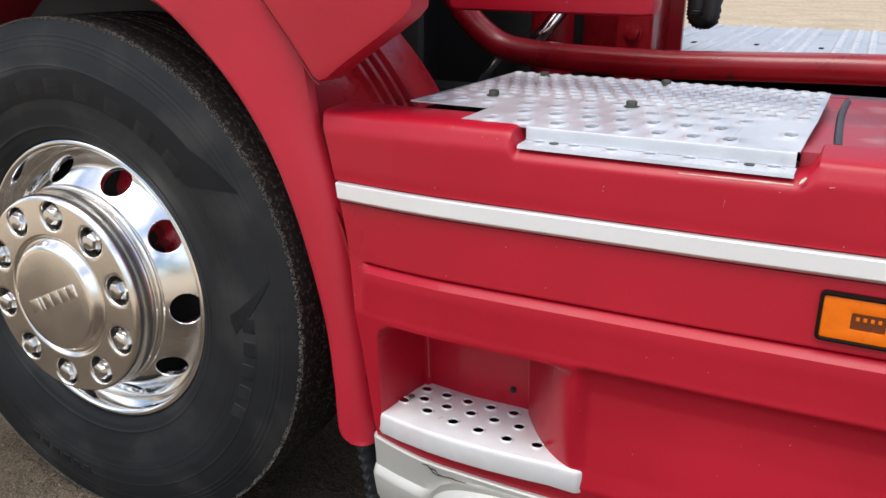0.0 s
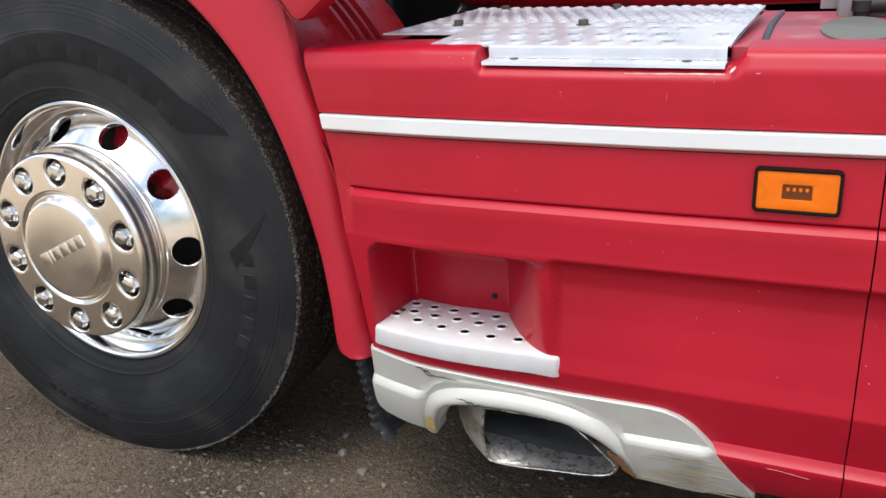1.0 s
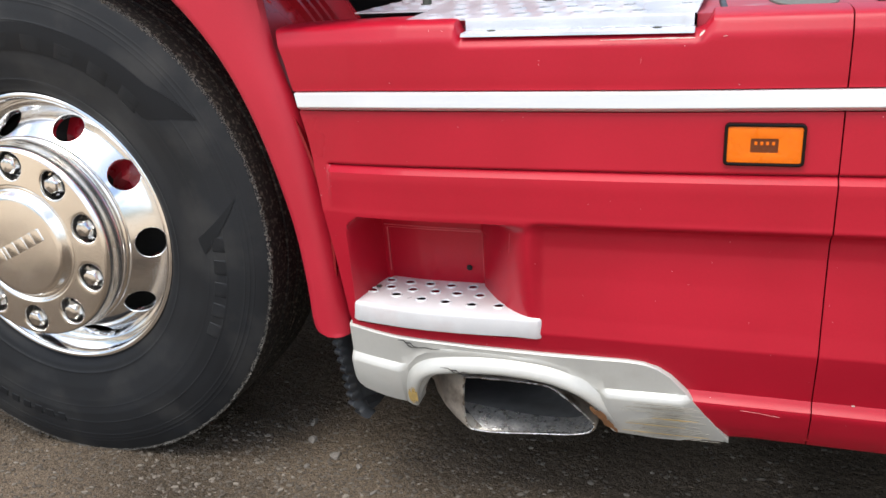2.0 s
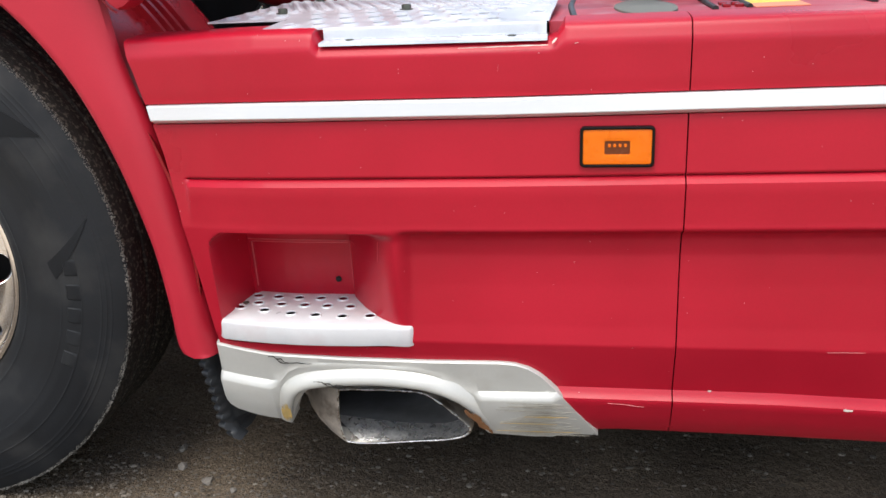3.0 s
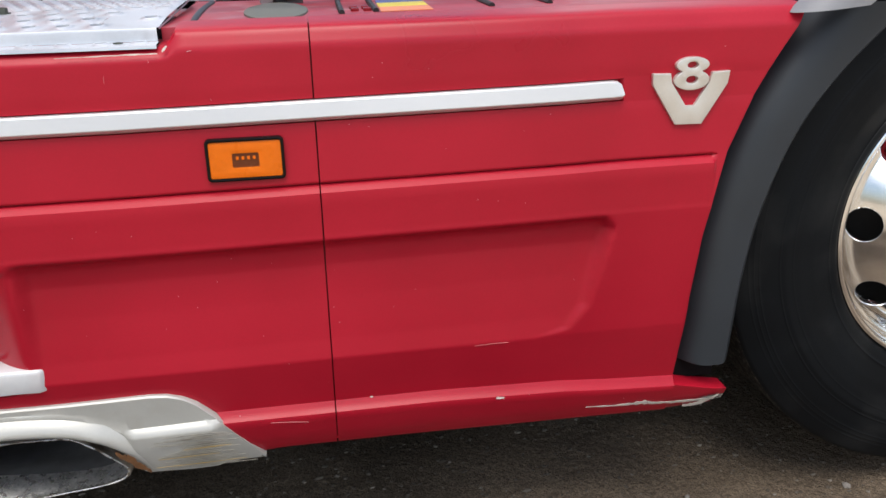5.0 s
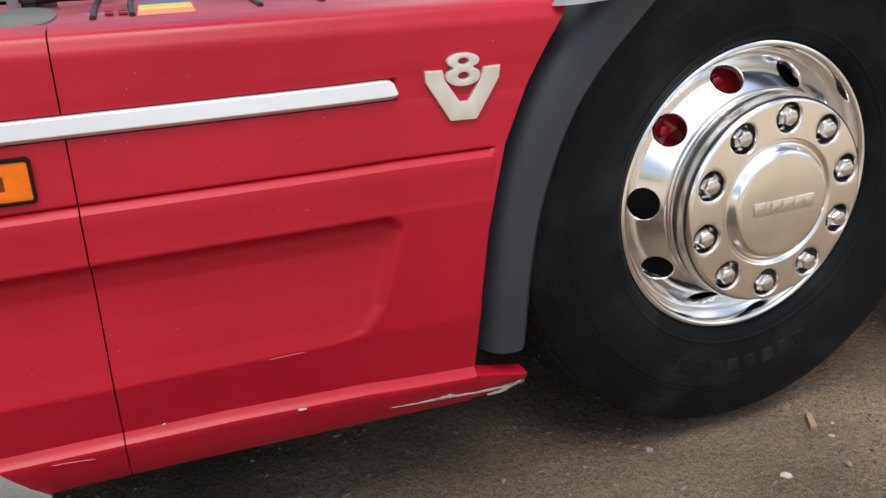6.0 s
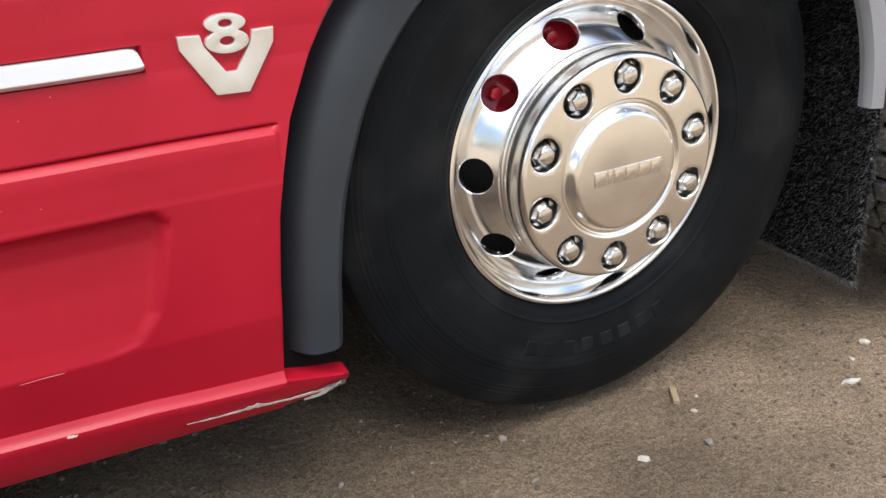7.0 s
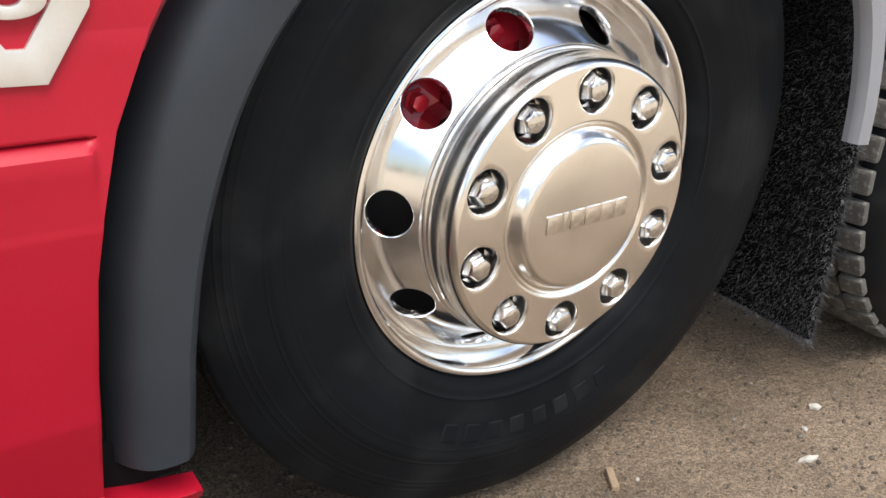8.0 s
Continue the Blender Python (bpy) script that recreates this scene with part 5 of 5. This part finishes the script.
part("bolt", bolt_head((0, 0, 0), 0.018, 0.012), RED_DEEP, bracket).matrix_basis = Matrix.Translation(Vector((-0.385, 2.168, 1.012))) @ Matrix.Rotation(radians(90), 4, 'X')
bm = bmesh.new()
hose = curve_points([(x - 0.022, y, z + 0.018) for x, y, z in ((-0.27, 2.22, 1.35), (-0.235, 2.2, 1.20), (-0.225, 2.2, 1.08), (-0.222, 2.2, 1.035), (-0.20, 2.2, 1.03), (-0.19, 2.2, 1.06), (-0.19, 2.22, 1.3))], 12)
tube(bm, hose, [0.021 + 0.003 * (i % 2) for i in range(len(hose))], 12)
part("hose", bm, BLACK, truck, "black corrugated rubber hose", sharp=80)
bm = bmesh.new()
tube(bm, curve_points([(-0.72, 2.25, 0.90), (-0.66, 2.15, 0.95), (-0.60, 2.12, 1.0), (-0.56, 2.15, 1.06)], 8), 0.018, 12)
tube(bm, curve_points([(-0.72, 2.02, 0.88), (-0.69, 2.0, 0.92), (-0.665, 2.0, 0.95)], 8), 0.012, 12)
part("pipe_fitting", bm, NUT, truck, "bright metal pipe fittings")

# moulded red cover right of the tread plate
bm = bmesh.new()
box(bm, (0.0818, 1.172, 0.80), (1.05, 1.66, 0.9585), 0.002)
cover_top = part("tank_cover", bm, RED_DUSTY, truck, "dusty red moulded plastic cover")
for x0, y0, x1, y1 in ((0.341, 1.29, 0.352, 1.64), (0.397, 1.31, 0.408, 1.64), (0.594, 1.34, 0.615, 1.64), (0.70, 1.36, 0.72, 1.64)):
    q = tube(bmesh.new(), curve_points([(x0, y0, 0.9600), (x0 + 0.3 * (x1 - x0), (y0 + y1) / 2, 0.9615), (x1, y1, 0.960)], 6), 0.005, 8)
    part("strap", q, BLACK, cover_top, "black rubber strap")
q = tube(bmesh.new(), curve_points([(0.120, 1.22, 0.957), (0.116, 1.33, 0.9585), (0.113, 1.48, 0.9585), (0.116, 1.62, 0.9585)], 8), 0.0055, 10)
part("seal", q, PLASTIC, cover_top, "grey rubber edge seal")
bm = bmesh.new()
for lo, hi in (((0.078, 1.68, 0.951), (0.116, 1.70, 0.957)), ((0.078, 1.68, 0.925), (0.084, 1.70, 0.958)), ((0.110, 1.68, 0.925), (0.116, 1.70, 0.958)), ((0.078, 1.68, 0.92), (0.116, 1.70, 0.926))):
    box(bm, lo, hi, 0.001)
part("cover_bracket", bm, RED_DUSTY, cover_top, "red square bracket end")
bm = bmesh.new()
box(bm, (0.178, 1.600, 0.968), (0.208, 1.604, 1.004), 0.002)
box(bm, (0.205, 1.580, 0.958), (0.211, 1.604, 1.004), 0.002)
box(bm, (0.208, 1.560, 0.957), (0.285, 1.566, 1.003), 0.002)
part("valve_bracket", bm, GREY, cover_top, "grey steel valve bracket")
bm = bmesh.new()
tube(bm, [(0.243, 1.545, 0.957), (0.243, 1.545, 0.968)], 0.013, 16)
tube(bm, [(0.243, 1.545, 0.969), (0.243, 1.545, 0.986)], 0.0165, 16)
tube(bm, curve_points([(0.255, 1.545, 0.978), (0.30, 1.55, 0.980), (0.36, 1.60, 0.985), (0.42, 1.70, 0.99)], 6), 0.012, 12)
part("valve", bm, BLACK, cover_top, "black rubber valve and hose")
disc = [(0.238 + 0.052 * math.cos(2 * math.pi * k / 32), 1.375 + 0.16 * math.sin(2 * math.pi * k / 32)) for k in range(32)]
part("filler_lid", plate([disc], 0.006, lambda u, v, w: Vector((u, v, 0.956 + w)), 0.003), LID, cover_top, "dull grey-green rubber lid")
for mat, v0, v1, what in ((YELLOW, 1.385, 1.475, "yellow band of a warning label"), (BLUE, 1.477, 1.545, "blue band of a warning label"), (ORANGE_INK, 1.300, 1.383, "faded orange band of a warning label")):
    part("label", plate([[(0.404 + 0.05 * (v0 - 1.3), v0), (0.490 + 0.05 * (v0 - 1.3), v0 + 0.012), (0.490 + 0.05 * (v1 - 1.3), v1 + 0.012), (0.404 + 0.05 * (v1 - 1.3), v1)]], 0.0012, lambda u, v, w: Vector((u, v, 0.9588 + w))), mat, cover_top, what)
for k in range(2):
    for j in range(2):
        part("clip", box(bmesh.new(), (0.358 + 0.020 * k, 1.33 + 0.04 * j, 0.957), (0.371 + 0.020 * k, 1.345 + 0.04 * j, 0.964), 0.002), RED_DEEP, cover_top)

# chassis: rails, dark underside, unseen light-blocking boxes and far panel
bm = bmesh.new()
box(bm, (-2.4, 1.95, 0.58), (5.0, 2.06, 0.88), 0.006)
box(bm, (-2.4, 2.70, 0.58), (5.0, 2.81, 0.88), 0.006)
# boxes from here on are added, unseen, to keep light off the ground
box(bm, (-0.36, 1.62, 0.27), (0.84, 1.94, 0.60), 0.03)
box(bm, (-0.45, 1.30, 0.42), (0.86, 1.64, 0.60), 0.02)
box(bm, (-2.4, 2.36, 0.36), (-0.50, 3.30, 1.34), 0.03)
box(bm, (-2.4, 1.60, 0.70), (-1.00, 2.36, 1.34), 0.03)
box(bm, (-0.45, 2.82, 0.24), (4.6, 3.54, 0.90), 0.03)
box(bm, (1.10, 1.74, 0.86), (2.05, 2.82, 0.93), 0.02)
box(bm, (2.05, 2.06, 0.60), (4.8, 2.70, 0.66), 0.02)
box(bm, (-1.95, 1.77, 0.30), (-0.54, 1.80, 0.86), 0.005)
box(bm, (-1.95, 1.77, 0.84), (-0.76, 1.80, 1.10), 0.005)
box(bm, (1.90, 1.13, 0.945), (3.4, 1.75, 0.965), 0.004)
box(bm, (2.05, 1.74, 0.86), (3.4, 2.82, 0.93), 0.02)
box(bm, (-0.80, 1.665, 0.80), (-0.345, 1.97, 0.87), 0.01)
box(bm, (1.00, 1.50, 0.86), (1.20, 1.98, 0.93), 0.01)
part("chassis_frame", bm, DARK, truck, "dark chassis rails and underside, with unseen boxes added to block light")
part("deck_tray", box(bmesh.new(), (-0.50, 1.64, 0.86), (1.25, 1.97, 0.925), 0.01), RED_DEEP, truck, "dark red tray under the bent tube")
# unseen panel added to stop light coming under from the far side
bm = bmesh.new()
box(bm, (-2.6, 3.56, 0.12), (5.0, 3.60, 0.93), 0.01)
part("far_skirt", bm, RED, truck, "unseen red panel on the far side, added to block light")
bm = bmesh.new()
tube(bm, [(-1.22, 1.32, 0.538), (-1.22, 3.4, 0.538)], 0.09, 16)
tube(bm, [(1.505, 1.32, 0.556), (1.505, 3.4, 0.556)], 0.09, 16)
tube(bm, [(2.755, 1.36, 0.545), (2.755, 3.4, 0.545)], 0.10, 16)
part("axle", bm, DARK, truck, "dark axle beams")
# ---- scratches and damage ----
def smear(pts, widths, mat, name, parent, lift=0.0012, surface=skirt_y, label=""):
    """A thin ragged patch lying on a painted surface, along (x, z) points."""
    rnd = random.Random(len(pts) * 7 + int(abs(pts[0][0]) * 1000))
    line = curve_points([Vector(p) for p in pts], 8)
    n = len(line)
    rows = []
    for i, p in enumerate(line):
        w = lerp(i / (n - 1), [k / (len(widths) - 1) for k in range(len(widths))], widths)
        w1, w2 = w * rnd.uniform(0.4, 1.2), w * rnd.uniform(0.4, 1.2)
        rows.append([(p.x, surface(p.x, z) - lift, z) for z in (p.y + w1, p.y, p.y - w2)])
    bm = bmesh.new()
    quads(bm, rows)
    return part(name, bend_side(bm, parent is not trim), mat, parent, label, thick=0.0006)


smear([(0.714, 0.303), (0.78, 0.300), (0.82, 0.302), (0.84, 0.297), (0.90, 0.292), (0.955, 0.292)], [0.0005, 0.003, 0.008, 0.004, 0.005, 0.003], BARE, "paint_scrape", skirt_rear, label="bare primer scrape")
smear([(0.90, 0.277), (0.935, 0.283), (0.960, 0.303)], [0.003, 0.007, 0.004], BARE, "paint_scrape", skirt_rear)
for k in range(7):
    smear([(0.925 + 0.004 * (k % 3), 0.283 + 0.003 * k), (0.950, 0.286 + 0.003 * k), (0.969, 0.290 + 0.0025 * k)], [0.0002, 0.0013, 0.0008], SCUFF if k % 2 else CRACK, "scuff", skirt_rear, surface=lambda x, z: skirt_y(0.868, z) + 0.0005)
smear([(0.515, 0.446), (0.54, 0.447), (0.570, 0.447)], [0.00005, 0.00014, 0.00005], SCRATCH, "scratch", skirt_rear)
smear([(0.552, 0.345), (0.566, 0.345)], [0.0016, 0.0026, 0.0016], BARE, "paint_chip", skirt_rear)
smear([(0.342, 0.363), (0.347, 0.363)], [0.001, 0.002, 0.001], BARE, "paint_chip", skirt_rear)
smear([(0.180, 0.340), (0.205, 0.338), (0.240, 0.333)], [0.00005, 0.00018, 0.00005], SCRATCH, "scratch", skirt_front)


smear([(-0.05, 0.9285), (0.02, 0.9290), (0.082, 0.9290)], [0.0003, 0.0010, 0.0008], BARE, "paint_chip", skirt_front)
smear([(0.088, 0.932), (0.095, 0.938)], [0.002, 0.003, 0.001], BARE, "paint_chip", skirt_front)
smear([(0.120, 0.930), (0.126, 0.9310)], [0.0002, 0.0005, 0.0002], BARE, "paint_chip", skirt_front)
smear([(0.008, 0.893), (0.009, 0.902)], [0.0012, 0.0018, 0.0012], SCRATCH, "scratch", skirt_front)


def trim_face(x, z):
    zr = lerp(x, RIDGE_X, RIDGE_Z)
    return trim_y(z) - (0.0195 if z < zr - 0.004 and not -0.40 < x < -0.03 else 0.0072)


def rim_face(x, z):
    return trim_y(max(z, 0.26)) - 0.0262


for pts, w in (([(-0.402, 0.4115), (-0.392, 0.4120), (-0.387, 0.4075), (-0.379, 0.4080), (-0.374, 0.4020), (-0.366, 0.3990)], 0.0014),
               ([(-0.387, 0.4075), (-0.384, 0.4030), (-0.377, 0.3995), (-0.371, 0.3990)], 0.0010),
               ([(-0.374, 0.4020), (-0.362, 0.4005), (-0.352, 0.4015), (-0.338, 0.4000), (-0.325, 0.4010)], 0.0008)):
    smear(pts, [0.0004, w, w * 1.2, w * 0.7, 0.0003], CRACK, "crack", trim, surface=trim_face)
for pts, w in (([(-0.320, 0.3742), (-0.306, 0.3740), (-0.301, 0.3705), (-0.292, 0.3710), (-0.286, 0.3665), (-0.274, 0.3660), (-0.264, 0.3625)], 0.0013),
               ([(-0.301, 0.3705), (-0.296, 0.3665), (-0.284, 0.3640)], 0.0008),
               ([(-0.286, 0.3665), (-0.278, 0.3690), (-0.268, 0.3680)], 0.0007)):
    smear(pts, [0.0003, w, w * 1.3, w * 0.8, 0.0003], CRACK, "crack", trim, surface=rim_face)
smear([(-0.390, 0.300), (-0.385, 0.299), (-0.379, 0.300), (-0.373, 0.302)], [0.013, 0.019, 0.018, 0.012], OCHRE, "rust_stain", trim, surface=lambda x, z: trim_y(max(z, 0.26)) - 0.0235)
smear([(-0.060, 0.322), (-0.045, 0.308), (-0.029, 0.290), (-0.014, 0.273)], [0.004, 0.011, 0.012, 0.004], RUST, "rust_stain", trim, surface=rim_face)
rnd = random.Random(23)
for k in range(26):
    z = 0.266 + 0.0029 * k + rnd.uniform(-0.001, 0.001)
    a, b = rnd.uniform(-0.012, 0.045), rnd.uniform(0.085, 0.160 - 0.0016 * k)
    smear([(a, z), ((a + b) / 2, z + 0.001), (b, z + 0.002)], [0.0002, rnd.uniform(0.0004, 0.0014), 0.0002], OCHRE if k in (3, 9, 15) else SCUFF, "scuff", trim, surface=trim_face)

# ---- ground, gravel, loose things ----
def ground_z(x, y):
    p = Vector((x, y, 0))
    return 0.011 * math.exp(-((x + 1.2) / 0.6) ** 2) + 0.008 * noise.noise(p * 1.6) + 0.004 * noise.noise(p * 7.0) + 0.0026 * noise.noise(p * 26.0) + 0.0012 * noise.noise(p * 48.0)


bm = bmesh.new()
xs = [-3.7, -3.4] + spaced(-2.6, 3.4, 0.012) + [3.4, 4.2, 4.5]
ys = [-0.9, -0.6, -0.3] + spaced(0.1, 2.1, 0.012) + [2.1, 3, 3.3]
quads(bm, [[(x, y, ground_z(x, y) if -3.4 <= x <= 4.2 and -0.6 <= y <= 3 else -0.03) for x in xs] for y in ys])
ground = part("ground", bm, SAND, None, "brown packed gravel yard", merge=False)
tagged(ground, category="ground", kind="structure")
bm = bmesh.new()
quads(bm, [[(x, y, -0.02) for x in (-3000, 3000)] for y in (-3000, 3000)])
far_ground = part("ground_far", bm, YARD_LIT, None, "brown packed gravel yard reaching the horizon")
tagged(far_ground, category="ground", kind="structure")


def pebble(r, seed, flat=0.6):
    rnd = random.Random(seed)
    q = bmesh.new()
    bmesh.ops.create_icosphere(q, subdivisions=1, radius=r)
    for v in q.verts:
        v.co *= rnd.uniform(0.72, 1.25)
    k = rnd.uniform(0.6, 1.3)
    q.transform(Matrix.Rotation(rnd.uniform(0, 6), 4, 'Z') @ Matrix.Diagonal((k, 1 / k, flat, 1)))
    return q


# loose grit, one object
rnd = random.Random(3)
vert, face = [], []
shapes = []
for s in range(12):
    q = pebble(1.0, s)
    shapes.append(([v.co.copy() for v in q.verts], [[v.index for v in f.verts] for f in q.faces]))
    q.free()
for k in range(50000):
    x, y = (rnd.uniform(-2.2, 3.0), rnd.uniform(0.55, 1.85)) if k < 30000 else (rnd.gauss(-0.75, 0.45), rnd.gauss(1.15, 0.16))
    r = 0.0008 + (0.0048 if k < 30000 else 0.0045) * rnd.random() ** 9
    if k % 14 == 0:
        r = 0.0022 + 0.0050 * rnd.random() ** 3
    co, fs = shapes[rnd.randrange(12)]
    i = len(vert)
    p = Vector((x, y, ground_z(x, y) + 0.25 * r))
    vert += [p + r * v for v in co]
    face += [[i + j for j in f] for f in fs]
me = bpy.data.meshes.new("gravel")
me.from_pydata(vert, [], face)
me.materials.append(GRIT)
tagged(new("gravel", me), "loose brown and grey grit on the yard", "gravel", kind="stuff")

for k, (x, y, r, mat) in enumerate(((1.511, 1.021, 0.010, PALE_STONE), (2.224, 1.105, 0.012, PALE_STONE), (2.061, 1.008, 0.015, PALE_STONE), (1.305, 1.204, 0.010, STONE), (1.657, 0.999, 0.012, STONE), (1.296, 1.069, 0.009, STONE), (0.970, 1.226, 0.007, STONE), (-0.731, 1.349, 0.014, STONE), (-0.76, 1.42, 0.012, STONE), (1.74, 1.13, 0.006, PALE_STONE), (1.70, 1.09, 0.007, PALE_STONE), (-0.655, 1.305, 0.013, STONE), (-0.585, 1.28, 0.009, STONE), (-0.70, 1.255, 0.008, STONE), (-0.52, 1.20, 0.007, STONE), (2.14, 1.07, 0.007, PALE_STONE))):
    q = pebble(r, 40 + k)
    stone = part("stone", q, mat, None, "pale angular stone lying on the gravel" if mat is PALE_STONE else "grey-brown stone lying on the gravel", merge=False, sharp=20)
    stone.location = (x, y, ground_z(x, y) + r * 0.3)
    tagged(stone, category="stone", group="loose stones")
bm = bmesh.new()
box(bm, (-0.024, -0.007, 0), (0.024, 0.007, 0.012), 0.002)
for v in bm.verts:
    v.co.z += 0.1 * v.co.x
chip = part("wood_splinter", bm, WOOD, None, "short pale wood splinter lying on the gravel")
chip.matrix_basis = pose(1.697, 1.15, ground_z(1.697, 1.15) + 0.001, 0, 0, 62)
tagged(chip, category="wood chip")
